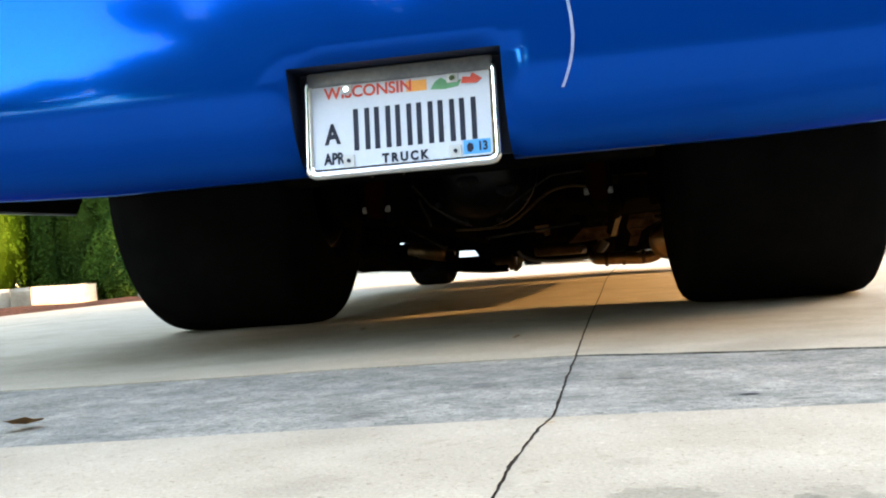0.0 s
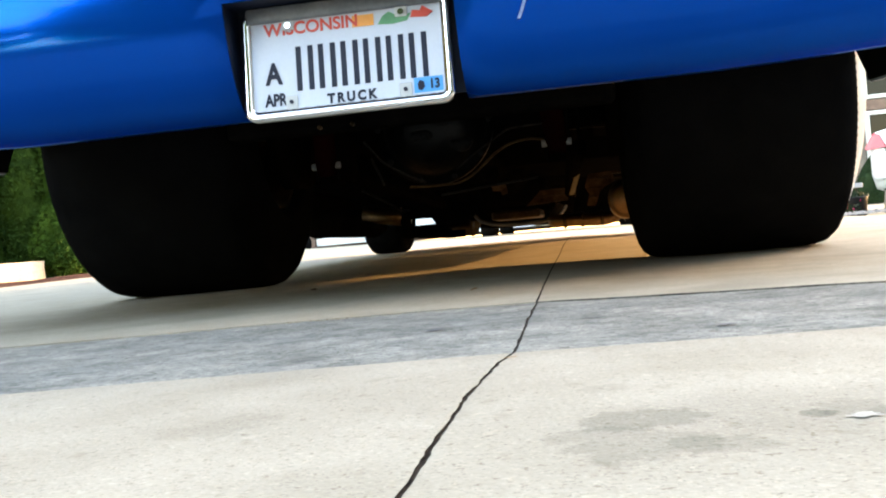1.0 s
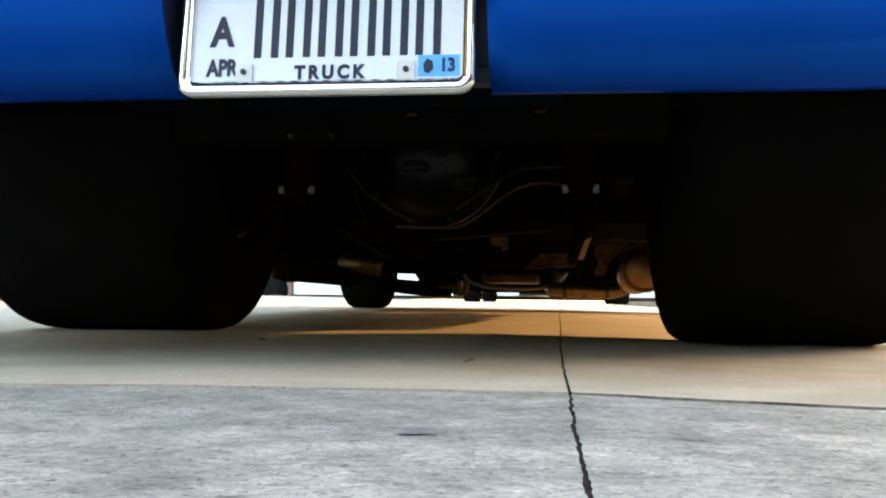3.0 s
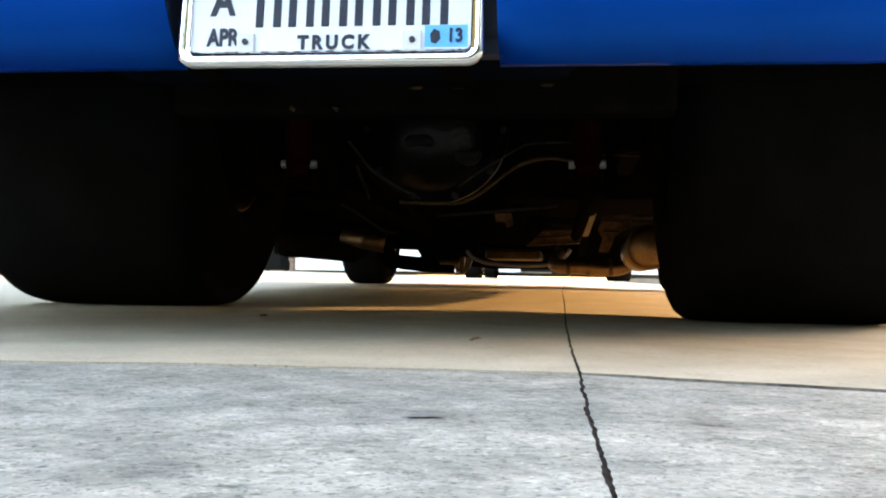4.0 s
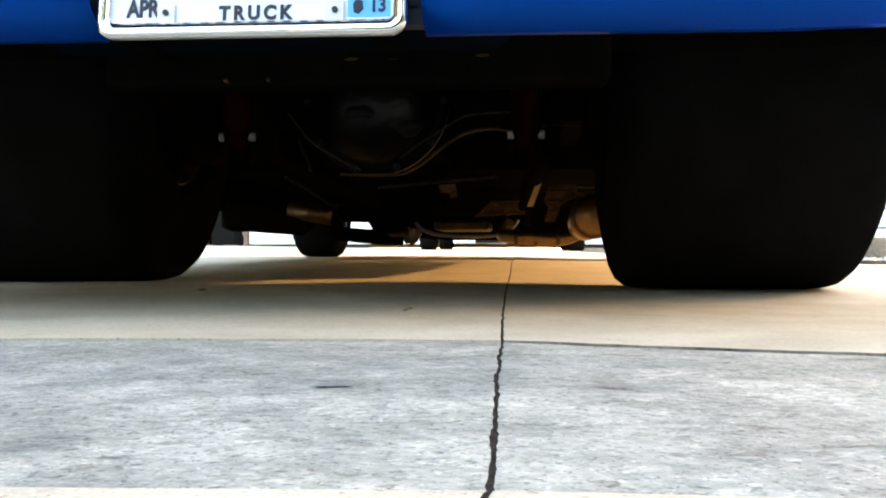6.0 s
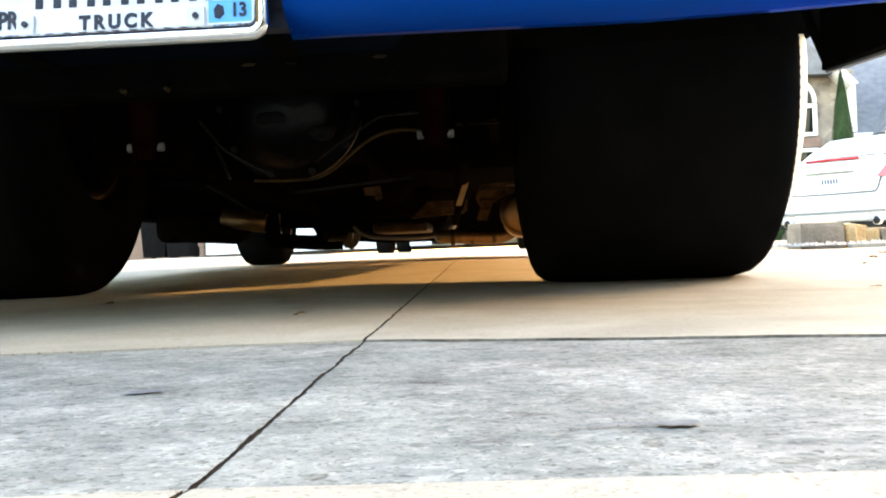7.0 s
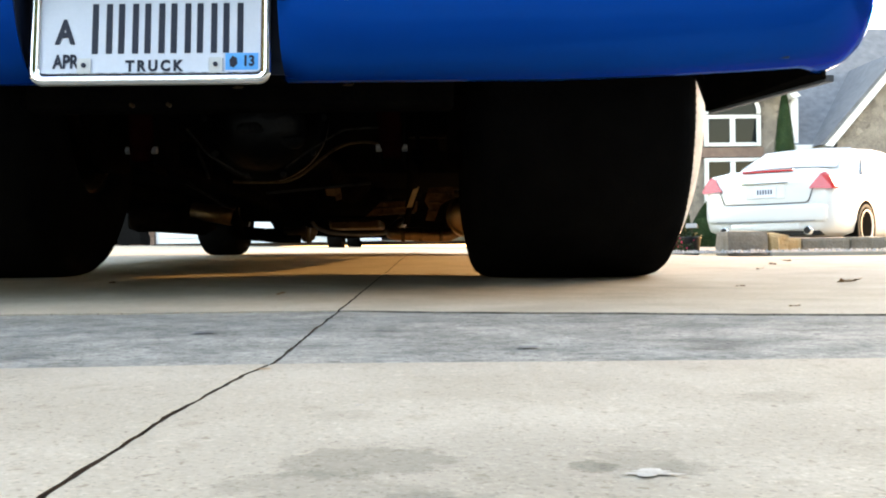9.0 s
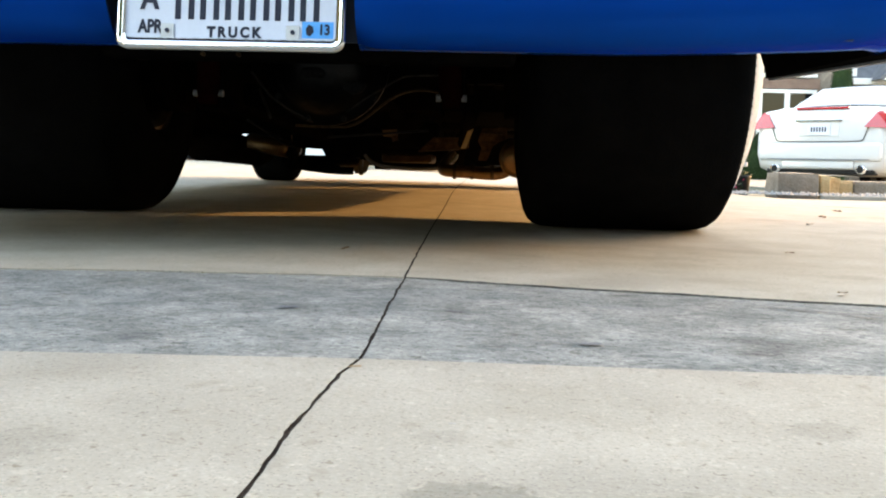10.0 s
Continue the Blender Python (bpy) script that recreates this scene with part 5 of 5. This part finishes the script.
def make_sedan(m, paint, label, plate_label):
    """A four-door saloon; local y runs from the rear (0) to the front."""
    car = thing("sedan", label, "car", at=m)
    def ring(y, hw, zb, zt, crown, tuck):
        half = [(0.0, zb), (hw * 0.8, zb), (hw * 0.95, zb + 0.05), (hw, zb + 0.2), (hw, zb + (zt - zb) * 0.6), (hw - 0.02, zt - 0.12), (hw - tuck, zt - 0.03), (hw * 0.6, zt + crown * 0.7), (0.0, zt + crown)]
        return [(x, y, z) for x, z in half] + [(-x, y, z) for x, z in half[-2:0:-1]]
    bm = bmesh.new()
    secs = [(0.0, 0.76, 0.30, 0.86, 0.02, 0.08), (0.04, 0.84, 0.25, 0.96, 0.03, 0.07), (0.14, 0.885, 0.22, 1.02, 0.03, 0.06), (0.4, 0.905, 0.2, 1.03, 0.03, 0.06), (0.9, 0.91, 0.18, 1.0, 0.02, 0.05), (2.2, 0.91, 0.18, 0.96, 0.0, 0.04), (3.4, 0.90, 0.18, 0.93, 0.02, 0.05), (3.8, 0.89, 0.19, 0.88, 0.04, 0.07), (4.4, 0.84, 0.2, 0.76, 0.04, 0.1), (4.72, 0.72, 0.26, 0.62, 0.02, 0.1), (4.8, 0.6, 0.32, 0.55, 0.0, 0.06)]
    shell(bm, [ring(*s) for s in secs])
    body = part("body", bm, paint, car, smooth=True)
    def glass_ring(y, hwb, hwt, zb, zt):
        half = [(0.0, zb), (hwb, zb), (hwb - 0.015, zb + 0.04), (hwt + 0.06, zt - 0.08), (hwt, zt - 0.02), (hwt * 0.6, zt + 0.012), (0.0, zt + 0.02)]
        return [(x, y, z) for x, z in half] + [(-x, y, z) for x, z in half[-2:0:-1]]
    bm = bmesh.new()
    gsec = [(0.62, 0.80, 0.72, 0.92, 1.035), (0.85, 0.82, 0.70, 0.92, 1.17), (1.15, 0.83, 0.67, 0.92, 1.295), (1.45, 0.83, 0.65, 0.92, 1.37), (1.9, 0.83, 0.64, 0.92, 1.395), (2.4, 0.83, 0.64, 0.92, 1.385), (2.8, 0.83, 0.65, 0.92, 1.32), (3.2, 0.82, 0.69, 0.92, 1.16), (3.55, 0.80, 0.72, 0.9, 0.96)]
    shell(bm, [glass_ring(*s) for s in gsec])
    part("roof", bm, paint, car, smooth=True)
    # glass set a few millimetres proud of the cabin skin
    for nm, quad in (("rear_window", [(-0.66, 0.655, 1.065), (0.66, 0.655, 1.065), (0.60, 1.33, 1.355), (-0.60, 1.33, 1.355)]), ("windshield", [(-0.68, 3.44, 1.04), (0.68, 3.44, 1.04), (0.60, 2.74, 1.365), (-0.60, 2.74, 1.365)])):
        bm = bmesh.new()
        a = [bm.verts.new(q) for q in quad]
        bm.faces.new(a)
        bmesh.ops.subdivide_edges(bm, edges=bm.edges[:], cuts=4, use_grid_fill=True)
        for v in bm.verts:
            v.co.z += 0.030 * (1 - (v.co.x / 0.7) ** 2) + 0.012
        part(nm, bm, M_CAR_GLASS, car, "dark glass pane", True)
    for s in (-1, 1):
        bm = bmesh.new()
        prism(bm, [(1.05, 0.99), (3.25, 0.97), (2.75, 1.28), (2.35, 1.32), (1.6, 1.32), (1.25, 1.21)], 0, s * 0.70, s * 0.845)
        for v in bm.verts:
            if abs(v.co.x) > 0.8:
                v.co.x -= s * 0.38 * max(0, v.co.z - 1.0)
        part("side_window", bm, M_CAR_GLASS, car, "dark side glass")
        bm = bmesh.new()
        prism(bm, [(s * 0.585, 0.785), (s * 0.87, 0.770), (s * 0.895, 0.80), (s * 0.82, 0.935), (s * 0.775, 0.985), (s * 0.71, 0.965)], 1, -0.012, 0.26)
        for v in bm.verts:
            v.co.y += -0.035 + 0.05 * (abs(v.co.x) - 0.56) / 0.3 * (1 if v.co.y < 0.1 else 0.6) + (0.06 * max(0, v.co.z - 0.85) / 0.15 if v.co.y < 0.1 else 0)
        part("tail_light", bm, M_LAMP_RED, car, "red tail light lens")
        bm = bmesh.new()
        rod(bm, (s * 0.56, -0.03, 0.265), (s * 0.56, 0.2, 0.265), 0.056, seg=20)
        ex = part("exhaust_tip", bm, M_CHROME, car, "round chromed exhaust tip", True)
        bm = bmesh.new()
        rod(bm, (s * 0.56, -0.034, 0.265), (s * 0.56, -0.02, 0.265), 0.043, seg=18)
        part("exhaust_bore", bm, M_TRIM, ex)
        for y in (0.98, 3.72):
            w = part("wheel", rim_disc(s * 0.835, y, 0.32, 0.20, 0.09, s), M_WHITE, car, "pale alloy wheel")
            bm = bmesh.new()
            lathe(bm, [(-0.09, 0.2), (-0.105, 0.25), (-0.1, 0.30), (-0.07, 0.32), (0.07, 0.32), (0.1, 0.30), (0.105, 0.25), (0.09, 0.2)], 36, Matrix.Translation((s * 0.812, y, 0.32)))
            part("tyre", bm, M_CAR_TYRE, w, "", True)
            bm = bmesh.new()
            prism(bm, arc(y, 0.322, 0.326, 0, 360, 28)[:-1], 0, s * 0.74, s * 0.914)
            part("wheel_arch", bm, M_UNDER, car)
    bm = bmesh.new()
    box(bm, (-0.80, -0.035, 0.36), (0.80, 0.16, 0.60), 0.05, 4)
    part("bumper", bm, paint, car, "", True)
    # Black strip that paints the shade below the white apron.
    bm = bmesh.new()
    box(bm, (-0.70, 0.03, 0.20), (0.70, 0.2, 0.275), 0.02, 2)
    part("under_bumper_shade", bm, M_TRIM, car, "black strip painting the shade under the rear bumper")
    bm = bmesh.new()
    box(bm, (-0.47, -0.02, 0.265), (0.47, 0.16, 0.375), 0.03, 3)
    part("bumper_apron", bm, paint, car, "white apron between the exhaust tips", True)
    seams = [[(-0.72, 0.085, 0.985), (-0.63, 0.0, 0.80), (-0.57, -0.006, 0.64), (-0.52, -0.012, 0.612)], [(-0.52, -0.012, 0.612), (0.0, -0.014, 0.606), (0.52, -0.012, 0.612)], [(0.72, 0.085, 0.985), (0.63, 0.0, 0.80), (0.57, -0.006, 0.64), (0.52, -0.012, 0.612)]]
    for pts in seams:
        bm = bmesh.new()
        pipe(bm, pts, 0.006, 6)
        part("trunk_seam", bm, M_TRIM, car)
    # A grey tube draws the shade of a crease low in the bumper.
    bm = bmesh.new()
    pipe(bm, [(-0.80, 0.01, 0.40), (-0.5, -0.037, 0.385), (0.5, -0.037, 0.385), (0.80, 0.01, 0.40)], 0.008, 6)
    part("bumper_crease_shade", bm, M_FLANGE, car, "grey line painting the shade of a low bumper crease")
    bm = bmesh.new()
    box(bm, (-0.27, -0.006, 0.67), (0.27, 0.03, 0.86), 0.01, 2)
    part("plate_well", bm, M_WHITE, car, "off-white number plate well")
    bm = bmesh.new()
    box(bm, (-0.1525, -0.014, 0.685), (0.1525, -0.006, 0.837), 0.004, 1)
    pl = part("number_plate", bm, M_PLATE, car, plate_label)
    for k in range(6):
        bm = bmesh.new()
        box(bm, (-0.10 + 0.036 * k, -0.017, 0.73), (-0.10 + 0.036 * k + 0.018, -0.0135, 0.79))
        part("number_bar", bm, M_INK, pl)
    bm = bmesh.new()
    box(bm, (-0.31, -0.03, 0.862), (0.31, 0.03, 0.885), 0.006, 2)
    part("trunk_handle", bm, M_CHROME, car, "thin chromed strip over the plate")
    bm = bmesh.new()
    box(bm, (-0.34, 0.05, 1.015), (0.34, 0.16, 1.043), 0.008, 2)
    part("brake_light", bm, M_LAMP_RED, car, "slim red high brake light")
    return car


def make_dark_truck(m):
    car = thing("parked_truck", "dark pickup parked nose out before the garage", "pickup truck", at=m)
    bm = bmesh.new()
    prism(bm, [(0.0, 0.42), (0.0, 0.95), (0.15, 1.05), (1.5, 1.12), (2.2, 1.75), (3.6, 1.78), (3.8, 1.15), (5.4, 1.15), (5.4, 0.5)], 0, -0.97, 0.97)
    part("body", bm, M_CAR_DARK, car)
    bm = bmesh.new()
    box(bm, (-0.98, -0.14, 0.20), (0.98, 0.06, 0.50), 0.03, 3)
    part("bumper", bm, M_TRIM, car, "black front bumper")
    bm = bmesh.new()
    box(bm, (-0.62, -0.02, 0.56), (0.62, 0.04, 0.86), 0.02, 2)
    gr = part("grille", bm, M_TRIM, car)
    for k in range(4):
        bm = bmesh.new()
        box(bm, (-0.6, -0.035, 0.60 + 0.07 * k), (0.6, -0.015, 0.615 + 0.07 * k))
        part("slat", bm, M_STEEL, gr)
    bm = bmesh.new()
    box(bm, (-0.67, -0.155, 0.11), (-0.36, -0.145, 0.265), 0.004, 1)
    part("number_plate", bm, M_PLATE, car, "pale blank number plate")
    bm = bmesh.new()
    prism(bm, [(-0.75, 0.20), (-0.6, 0.12), (0.6, 0.12), (0.75, 0.20), (0.8, 0.3), (-0.8, 0.3)], 1, 0.0, 0.2)
    part("air_dam", bm, M_TRIM, car)
    bm = bmesh.new()
    prism(bm, [(1.62, 1.18), (2.15, 1.66), (2.2, 1.66), (1.7, 1.16)], 0, -0.8, 0.8)
    part("windshield", bm, M_CAR_GLASS, car)
    for s in (-1, 1):
        bm = bmesh.new()
        box(bm, (s * 0.80 - 0.13, -0.03, 0.66), (s * 0.80 + 0.13, 0.05, 0.88), 0.02, 2)
        part("headlight", bm, M_ALU, car)
        for y in (0.85, 4.2):
            w = part("wheel", rim_disc(s * 1.08, y, 0.38, 0.22, 0.11, s), M_FLANGE, car)
            bm = bmesh.new()
            lathe(bm, [(-0.11, 0.23), (-0.13, 0.30), (-0.12, 0.36), (-0.09, 0.38), (0.09, 0.38), (0.12, 0.36), (0.13, 0.30), (0.11, 0.23)], 36, Matrix.Translation((s * 1.12, y, 0.38)))
            part("tyre", bm, M_RUBBER, w, "", True)


# ---- garage ahead ----
def make_garage():
    z, y = 0.0, 18.0
    g = thing("garage", "brick garage with white panelled doors at the driveway's end", "garage")
    bm = bmesh.new()
    box(bm, (-6.6, y + 0.12, z), (3.9, y + 8, 3.0))
    part("wall", bm, M_BRICK, g)
    bm = bmesh.new()
    prism(bm, [(-7.1, 2.95), (4.2, 2.95), (-1.4, 5.6)], 1, y - 0.4, y + 8.4)
    part("roof", bm, M_ROOF, g)
    for x0, x1 in ((-5.05, -0.1), (0.5, 3.4)):
        d = thing("garage_door", "", "")
        d.parent = g
        for key in ("label", "category"):
            if key in d:
                del d[key]
        for k in range(4):
            for q in range(4):
                w = (x1 - x0) / 4
                bm = bmesh.new()
                box(bm, (x0 + q * w + 0.004, y + 0.03, 0.05 + 0.53 * k), (x0 + (q + 1) * w - 0.004, y + 0.08, 0.05 + 0.53 * k + 0.524), 0.006, 1)
                box(bm, (x0 + q * w + 0.1, y + 0.015, 0.05 + 0.53 * k + 0.1), (x0 + (q + 1) * w - 0.1, y + 0.05, 0.05 + 0.53 * k + 0.42), 0.012, 1)
                part("panel", bm, M_GARAGE, d)
    g.location.z = rise(18, -5) - 0.02
    # brick pier made of courses
    pier = thing("pier", "", "")
    pier.parent = g
    for key in ("label", "category"):
        if key in pier:
            del pier[key]
    bm = bmesh.new()
    box(bm, (-0.115, -0.045, -0.030), (0.115, 0.045, 0.030), 0.003, 1)
    first = part("brick", bm, M_BRICK, pier)
    first.location = (-5.17, y, 0.07)
    for k in range(1, 34):
        b = first.copy()
        scene.collection.objects.link(b)
        b.location = (-5.17 + (0.004 if k % 2 else -0.004), y, 0.07 + 0.07 * k)
    make_bin(-4.94, 16.0, 0.98, "black plastic wheeled trash bin by the garage")
    make_bin(-5.46, 16.3, 0.80, "dark blue-grey wheeled recycling bin beside the black one")


def make_bin(x, y, h, label):
    b = thing("trash_bin", label, "trash bin", "bins by the garage")
    z = rise(y, x)
    bm = bmesh.new()
    prism(bm, [(x - 0.19, z + 0.02), (x + 0.19, z + 0.02), (x + 0.24, z + h), (x - 0.24, z + h)], 1, y, y + 0.5)
    part("bin_body", bm, M_RUBBER, b)
    bm = bmesh.new()
    box(bm, (x - 0.26, y - 0.04, z + h), (x + 0.26, y + 0.54, z + h + 0.06), 0.02, 2)
    part("lid", bm, M_RUBBER, b)
    bm = bmesh.new()
    rod(bm, (x - 0.2, y + 0.56, z + h - 0.06), (x + 0.2, y + 0.56, z + h - 0.06), 0.014, seg=10)
    part("handle", bm, M_TRIM, b)
    for s in (x - 0.17, x + 0.17):
        bm = bmesh.new()
        rod(bm, (s - 0.03, y + 0.5, z + 0.1), (s + 0.03, y + 0.5, z + 0.1), 0.1, seg=18)
        part("wheel", bm, M_RUBBER, b)


# ---- house next door ----
def make_house():
    h = thing("house", "large stone and siding house with grey shingle roofs", "house")
    y = 34.0
    bm = bmesh.new()
    box(bm, (2.0, y + 0.2, -0.3), (12.9, y + 9, 5.6))
    part("wall", bm, M_STONE, h, "rough grey-brown stone wall")
    bm = bmesh.new()
    box(bm, (12.9, y + 0.8, -0.3), (22.0, y + 9, 3.35))
    part("wing_wall", bm, M_STONE, h, "rough grey-brown stone wall")
    # big roof sloping back and the wing's roof
    bm = bmesh.new()
    prism(bm, [(y - 0.3, 3.25), (y + 5.6, 8.6), (y + 11.4, 3.25)], 0, 12.55, 22.5)
    part("roof", bm, M_ROOF, h, "grey shingle roof")
    bm = bmesh.new()
    prism(bm, [(1.0, 5.4), (12.4, 5.4), (6.9, 10.6)], 1, y - 0.35, y + 9.3)
    part("front_roof", bm, M_ROOF, h, "grey shingle roof")
    # stone gable with white rake boards
    bm = bmesh.new()
    prism(bm, [(13.9, -0.3), (18.2, -0.3), (18.2, 3.4), (16.05, 5.9), (13.9, 3.4)], 1, y - 0.9, y + 3)
    part("gable", bm, M_STONE, h, "rough stone front gable")
    for (xa, za), (xb, zb) in (((13.65, 3.2), (16.05, 6.02)), ((18.45, 3.2), (16.05, 6.02))):
        bm = bmesh.new()
        s = 1 if xb > xa else -1
        prism(bm, [(xa, za), (xb, zb), (xb, zb + 0.34), (xa - s * 0.28, za + 0.04)], 1, y - 1.15, y - 0.9)
        part("rake_board", bm, M_WHITE, h, "white painted rake board")
        bm = bmesh.new()
        prism(bm, [(xa - s * 0.3, za + 0.06), (xb, zb + 0.36), (xb, zb + 0.5), (xa - s * 0.45, za + 0.06)], 1, y - 1.2, y + 5)
        part("gable_roof", bm, M_ROOF, h, "grey shingle gable roof")
    # white eaves
    bm = bmesh.new()
    box(bm, (12.4, y - 0.45, 3.12), (14.0, y - 0.2, 3.34), 0.02, 1)
    part("eave_board", bm, M_WHITE, h)
    bm = bmesh.new()
    prism(bm, [(11.75, 5.72), (12.0, 5.78), (12.75, 5.0), (12.5, 4.92)], 1, y - 0.7, y + 0.2)
    part("eave_return", bm, M_WHITE, h, "white boxed eave end")
    bm = bmesh.new()
    box(bm, (12.62, y - 0.1, 3.3), (12.86, y + 0.25, 5.0))
    part("corner_board", bm, M_WHITE, h)
    # foyer windows
    for z0, z1, nm in ((3.36, 4.46, "upper"), (0.9, 2.95, "lower")):
        w = bmesh.new()
        for lo, hi in (((9.62, z0), (9.76, z1)), ((10.52, z0 + 0.132), (10.70, z1 - 0.132)), ((11.46, z0), (11.6, z1)), ((9.76, z0), (11.46, z0 + 0.13)), ((9.76, z1 - 0.13), (11.46, z1))):
            box(w, (lo[0], y + 0.04, lo[1]), (hi[0], y + 0.18, hi[1]), 0.01, 1)
        win = part("window", w, M_WHITE, h, "white framed double window")
        for a, b in ((9.76, 10.52), (10.70, 11.46)):
            bm = bmesh.new()
            box(bm, (a, y + 0.12, z0 + 0.13), (b, y + 0.15, z1 - 0.13))
            part("pane", bm, M_GLASS, win, "dark glass pane")
    bm = bmesh.new()
    o = arc(10.61, 4.5, 0.99, 0, 180, 20)
    i = arc(10.61, 4.5, 0.86, 180, 0, 20)
    for k in range(20):
        prism(bm, [o[k], o[k + 1], i[19 - k], i[20 - k]], 1, y + 0.04, y + 0.18)
    win = part("arched_window", bm, M_WHITE, h, "half-round white framed window")
    bm = bmesh.new()
    prism(bm, arc(10.61, 4.5, 0.86, 0, 180, 20), 1, y + 0.12, y + 0.15)
    part("pane", bm, M_GLASS, win, "dark glass pane")
    bm = bmesh.new()
    box(bm, (9.5, y + 0.06, 2.98), (11.7, y + 0.2, 3.32), 0.01, 1)
    part("panel_band", bm, M_BRICK, h, "brown panel band between the windows")
    h.location = (0.10, 0.0, 0.13)
    make_arborvitae(12.1, 32.8, 5.5, 0.46, M_LEAF_DARK, "tall narrow dark green evergreen against the house", 140)
    make_arborvitae(9.3, 31.8, 1.6, 0.7, M_LEAF_DARK, "rounded green shrub below the window", 141)


# Unseen wall added to keep the low sun off the foreground.
wall = bmesh.new()
box(wall, (9.6, -16.0, -0.05), (9.9, 6.1, 6.2))
tagged(part("sun_block_east", wall, M_BLOCKER_TAUPE), "plain taupe wall, unseen, added to block the low sun", "wall", kind="structure")
# Unseen dark wall, added to cut sky light from the west.
wall = bmesh.new()
box(wall, (-9.6, -7.0, -0.05), (-9.3, 7.4, 9.0))
tagged(part("sky_block_west", wall, M_BLOCKER_DARK), "dark unseen wall added to block low western sky", "wall", kind="structure")
# Another added wall, out of view, closes the bright southern horizon.
wall = bmesh.new()
box(wall, (-4.5, -21.3, -0.05), (15.0, -21.0, 4.6))
tagged(part("sky_block_south", wall, M_BLOCKER_DARK), "dark unseen wall added to block the horizon behind the camera", "wall", kind="structure")
# an unseen row added to block low sky glow in the east, its top uneven
vs, fs = [], []
for k in range(61):
    a = radians(29 + 1.5 * k)
    for d, h in ((62, -0.2), (62, 5.2 + 2.0 * wob(k * 0.45, 0, 1.0, 71) + 0.9 * wob(k * 1.7, 0, 1.0, 72)), (65, 5.0 + 1.6 * wob(k * 0.45, 3, 1.0, 71)), (65, -0.2)):
        vs.append((d * math.sin(a), d * math.cos(a), h))
for k in range(60):
    b = 4 * k
    fs += [(b, b + 4, b + 5, b + 1), (b + 1, b + 5, b + 6, b + 2), (b + 2, b + 6, b + 7, b + 3)]
tagged(raw("backdrop", vs, fs, M_BLOCKER_DARK), "dark uneven row, unseen, added to block low eastern sky", "trees", kind="structure")
make_ground()
make_driveway()
make_truck()
make_plate()
make_beds()
make_sedan(pose(4.56, 11.55, -0.03, 0, 0, -43), M_CAR_WHITE, "white four-door sedan parked on the driveway next door", "white number plate with plain bars")
make_dark_truck(pose(-0.1, 13.6, rise(13.6), 0, 0, 0))
make_garage()
make_house()
TREES = [(-6.8, -16.5, 7.0, 2.3), (-8.6, -20, 7.4, 2.4), (-11.5, -27, 7.0, 3.0), (-4.6, -15, 4.9, 2.0), (-3.0, -15, 4.3, 1.9), (-0.8, -14, 9.0, 2.8), (1.9, -14.5, 9.4, 2.8), (4.6, -13.5, 8.8, 2.8), (7.3, -14, 9.4, 2.8), (-6.0, -17, 5.2, 2.0), (10.2, -17, 9.6, 3.0), (3.2, -18, 10.0, 3.2), (-11.0, -22, 5.0, 2.2), (-16.0, -20, 5.5, 2.4)]
for k, (x, y, h, r) in enumerate(TREES):
    make_tree(x, y, h, r, 200 + k)
